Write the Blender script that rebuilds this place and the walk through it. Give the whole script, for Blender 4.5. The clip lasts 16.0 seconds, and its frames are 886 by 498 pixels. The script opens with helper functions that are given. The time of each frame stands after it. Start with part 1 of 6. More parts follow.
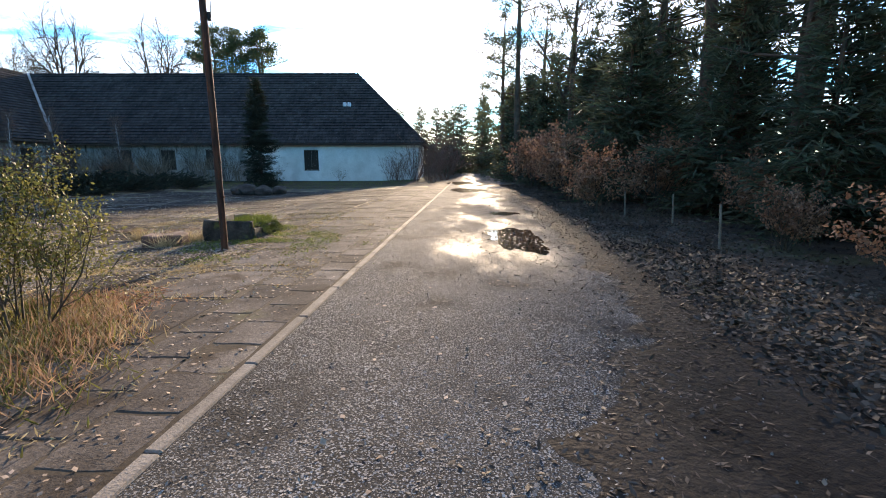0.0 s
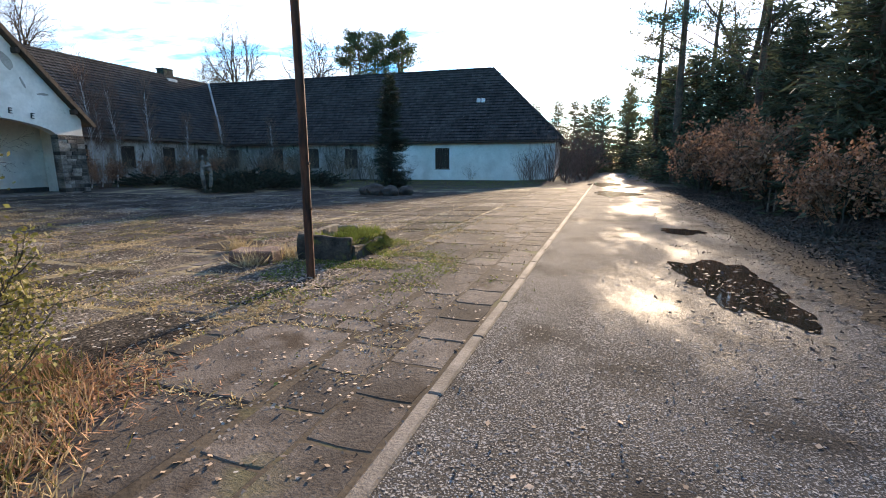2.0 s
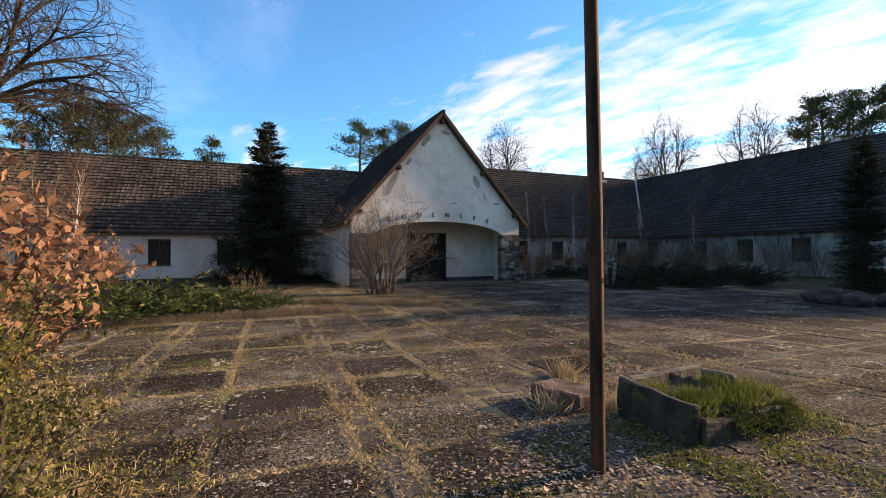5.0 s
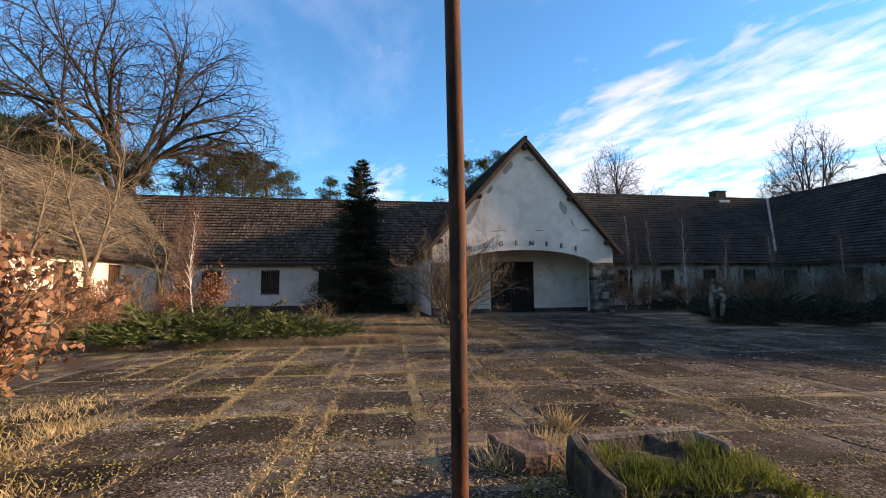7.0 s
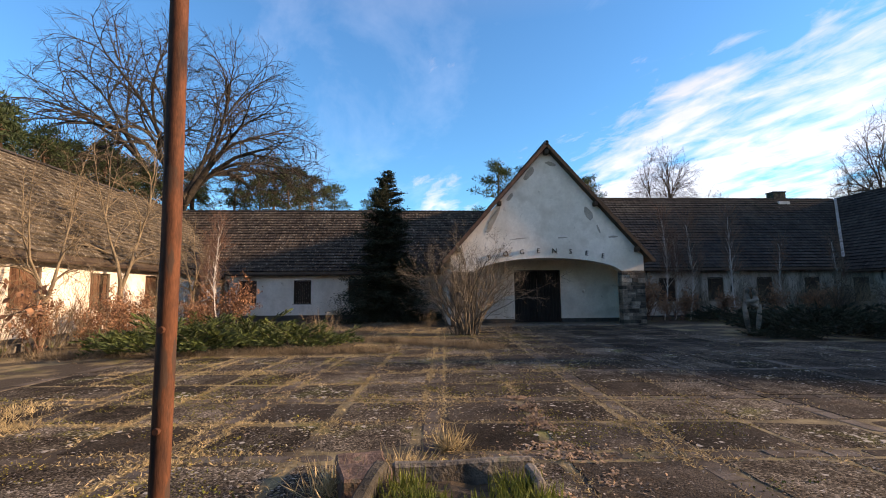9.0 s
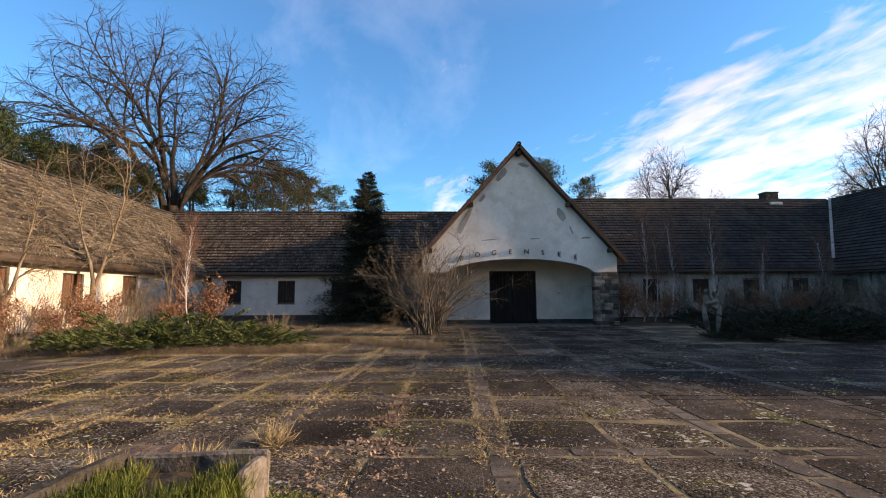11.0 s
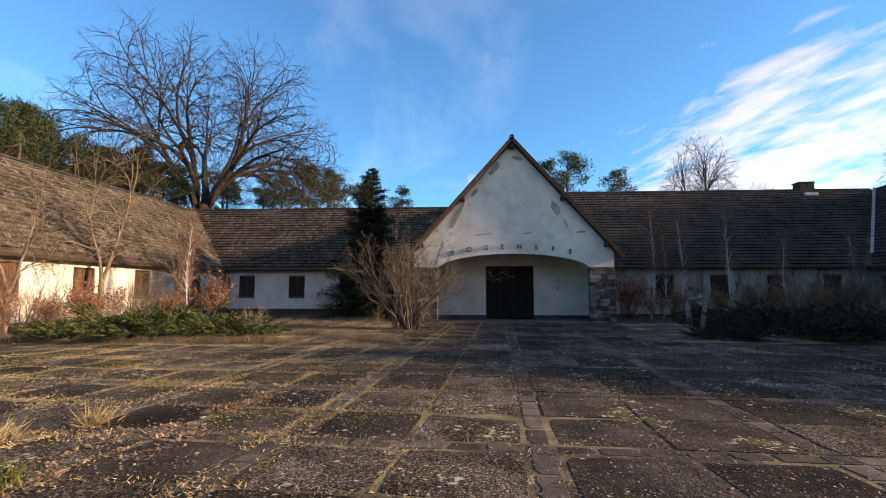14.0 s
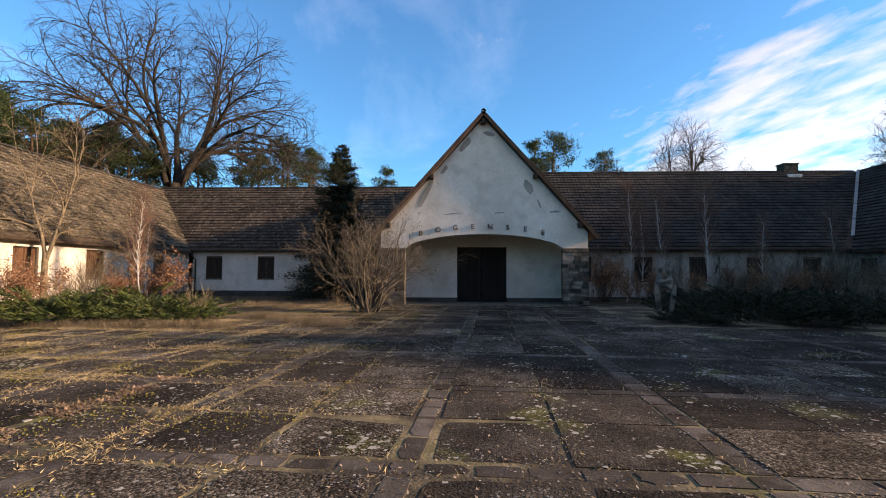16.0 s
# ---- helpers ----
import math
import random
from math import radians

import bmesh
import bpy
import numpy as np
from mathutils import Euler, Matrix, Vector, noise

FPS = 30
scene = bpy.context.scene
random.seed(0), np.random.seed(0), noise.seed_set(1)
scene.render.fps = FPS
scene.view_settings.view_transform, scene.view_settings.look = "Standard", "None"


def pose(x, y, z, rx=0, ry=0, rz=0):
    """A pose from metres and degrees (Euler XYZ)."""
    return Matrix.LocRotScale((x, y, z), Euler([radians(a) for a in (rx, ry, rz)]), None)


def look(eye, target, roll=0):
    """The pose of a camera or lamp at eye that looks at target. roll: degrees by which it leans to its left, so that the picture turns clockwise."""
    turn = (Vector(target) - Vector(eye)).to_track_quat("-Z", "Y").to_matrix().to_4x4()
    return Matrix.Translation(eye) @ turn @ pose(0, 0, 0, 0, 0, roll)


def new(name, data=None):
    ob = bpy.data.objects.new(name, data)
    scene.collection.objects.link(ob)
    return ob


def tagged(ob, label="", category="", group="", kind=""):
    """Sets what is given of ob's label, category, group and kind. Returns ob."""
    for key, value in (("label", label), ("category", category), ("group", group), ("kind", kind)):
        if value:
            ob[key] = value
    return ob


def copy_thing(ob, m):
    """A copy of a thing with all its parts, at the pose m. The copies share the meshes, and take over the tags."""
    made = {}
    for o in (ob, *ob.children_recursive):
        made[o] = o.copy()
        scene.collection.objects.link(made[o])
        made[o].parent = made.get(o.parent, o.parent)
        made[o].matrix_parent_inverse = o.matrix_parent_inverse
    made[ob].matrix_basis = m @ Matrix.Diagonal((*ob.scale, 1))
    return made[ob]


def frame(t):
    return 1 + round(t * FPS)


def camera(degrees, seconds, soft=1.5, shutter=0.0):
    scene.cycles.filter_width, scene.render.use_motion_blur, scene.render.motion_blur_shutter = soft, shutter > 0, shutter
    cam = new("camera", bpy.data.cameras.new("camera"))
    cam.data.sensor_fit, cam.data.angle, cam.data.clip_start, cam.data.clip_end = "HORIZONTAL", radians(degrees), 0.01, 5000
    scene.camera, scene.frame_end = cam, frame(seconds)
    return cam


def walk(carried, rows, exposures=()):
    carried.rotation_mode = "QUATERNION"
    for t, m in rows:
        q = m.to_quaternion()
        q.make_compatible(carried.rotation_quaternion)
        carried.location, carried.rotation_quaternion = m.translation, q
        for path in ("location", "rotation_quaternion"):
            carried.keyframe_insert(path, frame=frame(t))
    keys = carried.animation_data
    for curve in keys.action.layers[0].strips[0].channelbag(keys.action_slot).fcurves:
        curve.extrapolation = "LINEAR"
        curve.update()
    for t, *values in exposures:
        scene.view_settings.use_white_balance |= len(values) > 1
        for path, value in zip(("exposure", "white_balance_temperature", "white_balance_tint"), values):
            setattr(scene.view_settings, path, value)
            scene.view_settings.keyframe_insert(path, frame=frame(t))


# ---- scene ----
cam = camera(87.6, 16.0, soft=1.0)
METRES, EYE, TILT, LEAN, TURN = 15.8, 1.5, 0.83, 0.0, 0.0
EXPOSURES = [(0.0, 1.94, 8300, 19), (2.0, 1.96, 8300, 19), (3.0, 1.66, 8900, 22), (3.5, 1.52, 9400, 25), (4.4, 1.36, 9800, 27), (7.0, 1.25, 9800, 28), (11.5, 1.18, 9700, 28), (16.0, 1.15, 9600, 27)]
ROWS = [
    (0.0, 0.0, 0.0, 0.0, -0.01, -11.31, 0.07),
    (0.5, -0.0043, 0.0415, 0.0, 0.87, -11.8, 0.13),
    (1.0, -0.0044, 0.0818, -0.0007, 3.7, -11.97, 0.23),
    (1.5, -0.0158, 0.123, -0.0013, 9.45, -11.76, 0.32),
    (2.0, -0.0278, 0.1582, -0.0, 15.88, -11.48, 0.37),
    (2.5, -0.0399, 0.189, 0.0042, 23.34, -10.42, 0.5),
    (3.0, -0.0527, 0.2161, 0.0069, 33.44, -8.07, 0.77),
    (3.5, -0.0549, 0.2414, 0.0108, 44.1, -5.37, 0.87),
    (4.0, -0.0565, 0.2652, 0.0107, 52.86, -3.03, 0.95),
    (4.5, -0.0583, 0.2915, 0.0103, 59.98, -1.21, 1.11),
    (7.0, -0.0501, 0.4368, 0.0072, 79.78, 4.3, 1.27),
    (7.5, -0.0499, 0.4705, 0.0068, 82.38, 4.68, 1.27),
    (8.0, -0.0525, 0.4973, 0.0048, 84.47, 4.83, 1.3),
    (8.5, -0.0566, 0.5307, 0.0046, 86.02, 5.11, 1.33),
    (9.0, -0.0532, 0.5646, 0.0048, 86.61, 5.61, 1.36),
    (11.5, -0.0359, 0.7339, -0.0, 88.55, 5.51, 1.11),
    (12.0, -0.0402, 0.7651, -0.0021, 89.24, 5.3, 1.06),
    (12.5, -0.0402, 0.7955, -0.0036, 89.95, 5.16, 0.97),
    (13.0, -0.0404, 0.8249, -0.0046, 90.76, 5.27, 0.92),
    (13.5, -0.0428, 0.8548, -0.0047, 92.09, 5.21, 0.88),
    (14.0, -0.0393, 0.8811, -0.0057, 93.36, 5.33, 0.81),
    (14.5, -0.0504, 0.9013, -0.0087, 94.23, 5.27, 0.74),
    (15.0, -0.0695, 0.9219, -0.0087, 94.93, 5.15, 0.72),
    (15.5, -0.0884, 0.9425, -0.0085, 93.83, 4.61, 0.59),
    (16.0, -0.1109, 0.9562, -0.0095, 92.29, 3.17, 0.62),
]
walk(cam, [(t, pose(0, 0, EYE, TILT, LEAN, TURN) @ pose(METRES * x, METRES * y, METRES * z, 90 + pitch, roll, yaw)) for t, x, y, z, yaw, pitch, roll in ROWS], EXPOSURES)

# ---- sky and sun ----
SUN_AZ, SUN_EL = radians(4.5), radians(16.0)      # from +y towards +x; above the horizon
world = bpy.data.worlds.new("sky")
scene.world = world
world.use_nodes = True
wn, wl = world.node_tree.nodes, world.node_tree.links
wn.clear()
w_out, w_bg = wn.new("ShaderNodeOutputWorld"), wn.new("ShaderNodeBackground")
w_sky = wn.new("ShaderNodeTexSky")
w_sky.sky_type, w_sky.sun_disc = "NISHITA", False
w_sky.sun_elevation, w_sky.sun_rotation = SUN_EL, SUN_AZ
w_sky.air_density, w_sky.dust_density, w_sky.ozone_density = 1.15, 0.2, 6.2


def wmath(op, a, b=None, c=None, clamp=False):
    n = wn.new("ShaderNodeMath")
    n.operation, n.use_clamp = op, clamp
    for i, v in enumerate((a, b, c)):
        if v is None:
            continue
        if isinstance(v, (int, float)):
            n.inputs[i].default_value = v
        else:
            wl.new(v, n.inputs[i])
    return n.outputs[0]


w_co = wn.new("ShaderNodeTexCoord")
w_sep = wn.new("ShaderNodeSeparateXYZ")
wl.new(w_co.outputs["Generated"], w_sep.inputs[0])
sx, sy, sz = w_sep.outputs
up = wmath("MAXIMUM", sz, 0.0)
den = wmath("ADD", up, 0.12)
px, py = wmath("DIVIDE", sx, den), wmath("DIVIDE", sy, den)
w_vec = wn.new("ShaderNodeCombineXYZ")
wl.new(px, w_vec.inputs[0])
wl.new(py, w_vec.inputs[1])
w_map = wn.new("ShaderNodeMapping")
w_map.vector_type = "TEXTURE"
w_map.inputs["Rotation"].default_value = (0, 0, radians(17))
w_map.inputs["Scale"].default_value = (2.0, 1, 1)
wl.new(w_vec.outputs[0], w_map.inputs[0])


def wnoise(scale, detail, rough, lac=2.0):
    n = wn.new("ShaderNodeTexNoise")
    n.inputs["Scale"].default_value, n.inputs["Detail"].default_value = scale, detail
    n.inputs["Roughness"].default_value, n.inputs["Lacunarity"].default_value = rough, lac
    n.inputs["Distortion"].default_value = 0.35
    wl.new(w_map.outputs[0], n.inputs["Vector"])
    return n.outputs["Fac"]


# thin streaky cloud, closing into a sheet towards the sun; the +x term adds unseen cloud for neutral fill
across = wmath("ADD", wmath("ADD", wmath("MULTIPLY", px, -0.292), wmath("MULTIPLY", wmath("MAXIMUM", px, 0.0), 1.1)), wmath("MULTIPLY", py, 0.956))
bank = wmath("MINIMUM", wmath("MULTIPLY", wmath("SUBTRACT", across, 1.4), 1.0), 0.9)
mass = wmath("MULTIPLY", wmath("SUBTRACT", wnoise(1.6, 4, 0.55), 0.5), 5.0)
fine = wmath("MULTIPLY", wmath("SUBTRACT", wnoise(9.0, 7, 0.6), 0.5), 2.8)
cover = wmath("MULTIPLY", wmath("ADD", wmath("ADD", bank, mass), fine), 1.0, clamp=True)
veil = wmath("MULTIPLY", wmath("SUBTRACT", wnoise(1.5, 7, 0.62), 0.53), 3.0, clamp=True)
clear = wn.new("ShaderNodeMixRGB")                 # clean winter air: a deep azure
clear.blend_type = "MULTIPLY"
clear.inputs[0].default_value = 1.0
clear.inputs[2].default_value = (0.36, 1.1, 1.36, 1)
wl.new(w_sky.outputs[0], clear.inputs[1])
# cloud above the view, added to whiten the fill light
overhead_fill = wmath("MULTIPLY", wmath("SUBTRACT", sz, 0.52), 3.0, clamp=True)
cover = wmath("MAXIMUM", cover, wmath("MULTIPLY", overhead_fill, 0.5))
w_mix = wn.new("ShaderNodeMixRGB")
wl.new(cover, w_mix.inputs[0])
wl.new(clear.outputs[0], w_mix.inputs[1])
cloud = wn.new("ShaderNodeMixRGB")
cloud.blend_type = "ADD"
cloud.inputs[0].default_value = 0.6
cloud.inputs[2].default_value = (2.55, 2.48, 2.45, 1)
wl.new(w_sky.outputs[0], cloud.inputs[1])
wl.new(cloud.outputs[0], w_mix.inputs[2])
high = wn.new("ShaderNodeMixRGB")                  # high thin veil
high.blend_type = "ADD"
wl.new(veil, high.inputs[0])
wl.new(w_mix.outputs[0], high.inputs[1])
high.inputs[2].default_value = (0.85, 0.95, 1.05, 1)
wl.new(high.outputs[0], w_bg.inputs[0])
w_bg.inputs[1].default_value = 0.125
wl.new(w_bg.outputs[0], w_out.inputs[0])

sun = new("sun", bpy.data.lights.new("sun", "SUN"))
sun.data.energy, sun.data.angle, sun.data.color = 4.2, radians(3.0), (1.0, 0.9, 0.74)
sun_dir = Vector((math.sin(SUN_AZ) * math.cos(SUN_EL), math.cos(SUN_AZ) * math.cos(SUN_EL), math.sin(SUN_EL)))
sun.matrix_world = look(sun_dir * 120, (0, 0, 0))


# ---- materials ----
def material(name, colours, scale=3.0, rough=0.8, fine=40.0, bump=0.15, detail=6.0, spread=(0.35, 0.65), metal=0.0,
             island=0.0, spots=None, stretch=None, dist=0.01, rand=0.0, spec=0.2, grain=(0.62, 1.15)):
    """A surface with two or three colours mixed by noise at two scales, a fine relief, and spots (colour, scale, share)."""
    m = bpy.data.materials.new(name)
    m.use_nodes = True
    n, l = m.node_tree.nodes, m.node_tree.links
    b = n["Principled BSDF"]
    co = n.new("ShaderNodeNewGeometry").outputs["Position"]
    if stretch:
        mp = n.new("ShaderNodeMapping")
        mp.inputs["Scale"].default_value = stretch
        l.new(co, mp.inputs[0])
        co = mp.outputs[0]

    def nz(s, d=detail, r=0.6):
        t = n.new("ShaderNodeTexNoise")
        t.inputs["Scale"].default_value, t.inputs["Detail"].default_value, t.inputs["Roughness"].default_value = s, d, r
        l.new(co, t.inputs["Vector"])
        return t.outputs["Fac"]

    big, small = nz(scale), nz(fine, 4.0)
    ramp = n.new("ShaderNodeValToRGB")
    els = ramp.color_ramp.elements
    els[0].position, els[1].position = spread
    els[0].color, els[1].color = (*colours[0], 1), (*colours[-1], 1)
    if len(colours) == 3:
        e = els.new((spread[0] + spread[1]) / 2)
        e.color = (*colours[1], 1)
    l.new(big, ramp.inputs[0])
    mul = n.new("ShaderNodeMixRGB")
    mul.blend_type = "MULTIPLY"
    mul.inputs[0].default_value = 0.8
    l.new(ramp.outputs[0], mul.inputs[1])
    gr = n.new("ShaderNodeValToRGB")
    gr.color_ramp.elements[0].position, gr.color_ramp.elements[1].position = 0.3, 0.7
    gr.color_ramp.elements[0].color, gr.color_ramp.elements[1].color = (*[grain[0]] * 3, 1), (*[grain[1]] * 3, 1)
    l.new(small, gr.inputs[0])
    l.new(gr.outputs[0], mul.inputs[2])
    col = mul.outputs[0]
    for sc, ss, share, *edge in (spots or ()):
        soft = edge[0] if edge else 0.03
        f = nz(ss, 3.0, 0.5)
        k = n.new("ShaderNodeValToRGB")
        k.color_ramp.elements[0].position, k.color_ramp.elements[1].position = 1 - share - soft, 1 - share + soft
        l.new(f, k.inputs[0])
        mx = n.new("ShaderNodeMixRGB")
        l.new(k.outputs[0], mx.inputs[0])
        l.new(col, mx.inputs[1])
        mx.inputs[2].default_value = (*sc, 1)
        col = mx.outputs[0]
    if island or rand:
        src = n.new("ShaderNodeNewGeometry").outputs["Random Per Island"] if island else n.new("ShaderNodeObjectInfo").outputs["Random"]
        amount = island or rand
        mr = n.new("ShaderNodeMapRange")
        mr.inputs["To Min"].default_value, mr.inputs["To Max"].default_value = 1 - amount, 1 + amount
        l.new(src, mr.inputs[0])
        vm = n.new("ShaderNodeVectorMath")
        vm.operation = "SCALE"
        l.new(col, vm.inputs[0])
        l.new(mr.outputs[0], vm.inputs["Scale"])
        col = vm.outputs[0]
    l.new(col, b.inputs["Base Color"])
    b.inputs["Specular IOR Level"].default_value = spec
    b.inputs["Roughness"].default_value, b.inputs["Metallic"].default_value = rough, metal
    if bump:
        bp = n.new("ShaderNodeBump")
        bp.inputs["Strength"].default_value, bp.inputs["Distance"].default_value = bump, dist
        ad = n.new("ShaderNodeMath")
        ad.operation = "ADD"
        l.new(small, ad.inputs[0])
        l.new(big, ad.inputs[1])
        l.new(ad.outputs[0], bp.inputs["Height"])
        l.new(bp.outputs[0], b.inputs["Normal"])
    return m


def leafy(name, a, b_, rough=0.6, through_=0.25):
    """Foliage: colour from leaf to leaf, with some light through it."""
    m = material(name, (a, b_), 1.2, rough, 30, 0, island=0.35)
    n, l = m.node_tree.nodes, m.node_tree.links
    p, out = n["Principled BSDF"], n["Material Output"]
    tr, mx = n.new("ShaderNodeBsdfTranslucent"), n.new("ShaderNodeMixShader")
    l.new(p.inputs["Base Color"].links[0].from_socket, tr.inputs[0])
    mx.inputs[0].default_value = through_
    l.new(p.outputs[0], mx.inputs[1])
    l.new(tr.outputs[0], mx.inputs[2])
    l.new(mx.outputs[0], out.inputs[0])
    return m


M = {}
M["plaster"] = material("weathered_plaster", ((0.6, 0.53, 0.44), (0.76, 0.69, 0.6)), 0.5, 0.9, 7, 0.3, grain=(0.9, 1.06),
                        spots=(((0.53, 0.46, 0.375), 1.1, 0.34, 0.12), ((0.42, 0.37, 0.3), 3.0, 0.27, 0.05)), dist=0.03)
# Grime streaks over a base tone lowered for the walls' shade.
M["plaster_grime_shade"] = material("grimy_shade_plaster", ((0.3, 0.26, 0.215), (0.5, 0.445, 0.38)), 0.8, 0.95, 9, 0.3, grain=(0.75, 1.1), stretch=(1, 1, 0.35),
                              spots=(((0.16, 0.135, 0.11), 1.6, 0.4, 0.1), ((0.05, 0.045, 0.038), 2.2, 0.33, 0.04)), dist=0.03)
M["plaster_bare"] = material("bare_plaster", ((0.3, 0.265, 0.22), (0.42, 0.37, 0.31)), 2, 0.95, 20, 0.4)
M["plinth"] = material("dark_plinth", ((0.05, 0.045, 0.04), (0.1, 0.09, 0.08)), 1.5, 0.9, 20, 0.2)
# Lichened, and lighter than tile_dark for slopes that catch the sun.
M["tile"] = material("lichened_sunlit_tile", ((0.045, 0.036, 0.026), (0.1, 0.08, 0.058)), 0.5, 0.95, 14, 0.5, island=0.55,
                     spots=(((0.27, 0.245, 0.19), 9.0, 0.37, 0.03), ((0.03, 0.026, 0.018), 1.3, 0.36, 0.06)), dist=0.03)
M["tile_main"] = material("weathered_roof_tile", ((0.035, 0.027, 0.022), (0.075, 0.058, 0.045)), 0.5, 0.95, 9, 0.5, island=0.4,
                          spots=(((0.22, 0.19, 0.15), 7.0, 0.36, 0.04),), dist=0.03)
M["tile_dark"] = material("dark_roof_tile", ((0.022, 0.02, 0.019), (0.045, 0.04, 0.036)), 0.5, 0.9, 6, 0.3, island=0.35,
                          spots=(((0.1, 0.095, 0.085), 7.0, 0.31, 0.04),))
M["roof_under"] = material("roof_boarding", ((0.05, 0.035, 0.025), (0.09, 0.065, 0.045)), 2, 0.9, 30, 0.2)
M["shutter"] = material("brown_shutter_wood", ((0.075, 0.035, 0.02), (0.14, 0.07, 0.04)), 2, 0.75, 50, 0.2, stretch=(6, 6, 0.6))
M["dark_wood"] = material("dark_wood", ((0.032, 0.021, 0.015), (0.062, 0.041, 0.028)), 2, 0.7, 40, 0.2, stretch=(6, 6, 0.6))
M["verge"] = material("red_brown_verge_board", ((0.085, 0.042, 0.03), (0.15, 0.085, 0.06)), 3, 0.8, 30, 0.2)

def pebbly(m, scale, lo, hi, dist):
    """Exposed aggregate: every pebble has its own tone and stands a little proud."""
    n, l = m.node_tree.nodes, m.node_tree.links
    b = n["Principled BSDF"]
    v = n.new("ShaderNodeTexVoronoi")
    v.inputs["Scale"].default_value = scale
    l.new(n.new("ShaderNodeNewGeometry").outputs["Position"], v.inputs["Vector"])
    r = n.new("ShaderNodeSeparateColor")
    l.new(v.outputs["Color"], r.inputs[0])
    k = n.new("ShaderNodeValToRGB")
    k.color_ramp.elements[0].position, k.color_ramp.elements[1].position = 0.1, 1.0
    k.color_ramp.elements[0].color, k.color_ramp.elements[1].color = (lo, lo, lo, 1), (hi, hi, hi, 1)
    mid = k.color_ramp.elements.new(0.72)
    mid.color = (1.12, 1.12, 1.12, 1)
    l.new(r.outputs[0], k.inputs[0])
    s = n.new("ShaderNodeVectorMath")
    s.operation = "MULTIPLY"
    l.new(b.inputs["Base Color"].links[0].from_socket, s.inputs[0])
    l.new(k.outputs[0], s.inputs[1])
    l.new(s.outputs[0], b.inputs["Base Color"])
    bp = n.new("ShaderNodeBump")
    bp.invert = True
    bp.inputs["Strength"].default_value, bp.inputs["Distance"].default_value = 0.7, dist
    l.new(v.outputs["Distance"], bp.inputs["Height"])
    l.new(b.inputs["Normal"].links[0].from_socket, bp.inputs["Normal"])
    l.new(bp.outputs[0], b.inputs["Normal"])


def panel(name, tones, pebble, vary, island=False, lichen=0.5, moss=0.31):
    """Old concrete: mottled, with exposed pebbles, pale lichen rosettes and films of moss; every panel has its own tone."""
    m = material(name, tones, 1.1, 0.92, 55, 0.6, island=vary if island else 0, rand=0 if island else vary, spec=0.03, dist=0.01, grain=(0.5, 1.35),
                 spots=(((0.045, 0.034, 0.025), 2.6, 0.37, 0.07), ((0.1, 0.098, 0.032), 0.9, moss, 0.09)))
    if pebble:
        pebbly(m, 52, *pebble, 0.01)
    n, l = m.node_tree.nodes, m.node_tree.links
    b = n["Principled BSDF"]
    co = n.new("ShaderNodeNewGeometry").outputs["Position"]
    wob = n.new("ShaderNodeTexNoise")
    wob.inputs["Scale"].default_value, wob.inputs["Detail"].default_value = 14, 3
    l.new(co, wob.inputs["Vector"])
    mv = n.new("ShaderNodeVectorMath")
    mv.operation = "MULTIPLY_ADD"
    l.new(wob.outputs["Color"], mv.inputs[0])
    mv.inputs[1].default_value = (0.07, 0.07, 0.07)
    l.new(co, mv.inputs[2])
    col = b.inputs["Base Color"].links[0].from_socket
    where = n.new("ShaderNodeTexNoise")
    where.inputs["Scale"].default_value, where.inputs["Detail"].default_value = 0.9, 3
    l.new(co, where.inputs["Vector"])
    for scale, size, tone in ((8.0, 0.27, (0.42, 0.39, 0.345)), (19.0, 0.3, (0.4, 0.37, 0.32))):
        v = n.new("ShaderNodeTexVoronoi")
        v.inputs["Scale"].default_value = scale
        l.new(mv.outputs[0], v.inputs["Vector"])
        c = n.new("ShaderNodeSeparateColor")
        l.new(v.outputs["Color"], c.inputs[0])
        # a cell in three carries a rosette, more of them where the surface noise is high
        e = n.new("ShaderNodeMath")
        e.operation = "MULTIPLY_ADD"
        l.new(c.outputs[0], e.inputs[0])
        e.inputs[1].default_value = 0.55
        l.new(where.outputs["Fac"], e.inputs[2])
        f = n.new("ShaderNodeMapRange")
        f.inputs["From Min"].default_value, f.inputs["From Max"].default_value = 1.08 - 0.3 * lichen, 1.4 - 0.3 * lichen
        f.inputs["To Min"].default_value, f.inputs["To Max"].default_value = 0.0, size * 1.6
        l.new(e.outputs[0], f.inputs[0])
        g = n.new("ShaderNodeMath")
        g.operation = "SUBTRACT"
        l.new(f.outputs[0], g.inputs[0])
        l.new(v.outputs["Distance"], g.inputs[1])
        k = n.new("ShaderNodeMapRange")
        k.inputs["From Min"].default_value, k.inputs["From Max"].default_value = 0.0, 0.06
        k.inputs["To Max"].default_value = 0.85
        l.new(g.outputs[0], k.inputs[0])
        mx = n.new("ShaderNodeMixRGB")
        l.new(k.outputs[0], mx.inputs[0])
        l.new(col, mx.inputs[1])
        mx.inputs[2].default_value = (*tone, 1)
        col = mx.outputs[0]
    l.new(col, b.inputs["Base Color"])
    return m


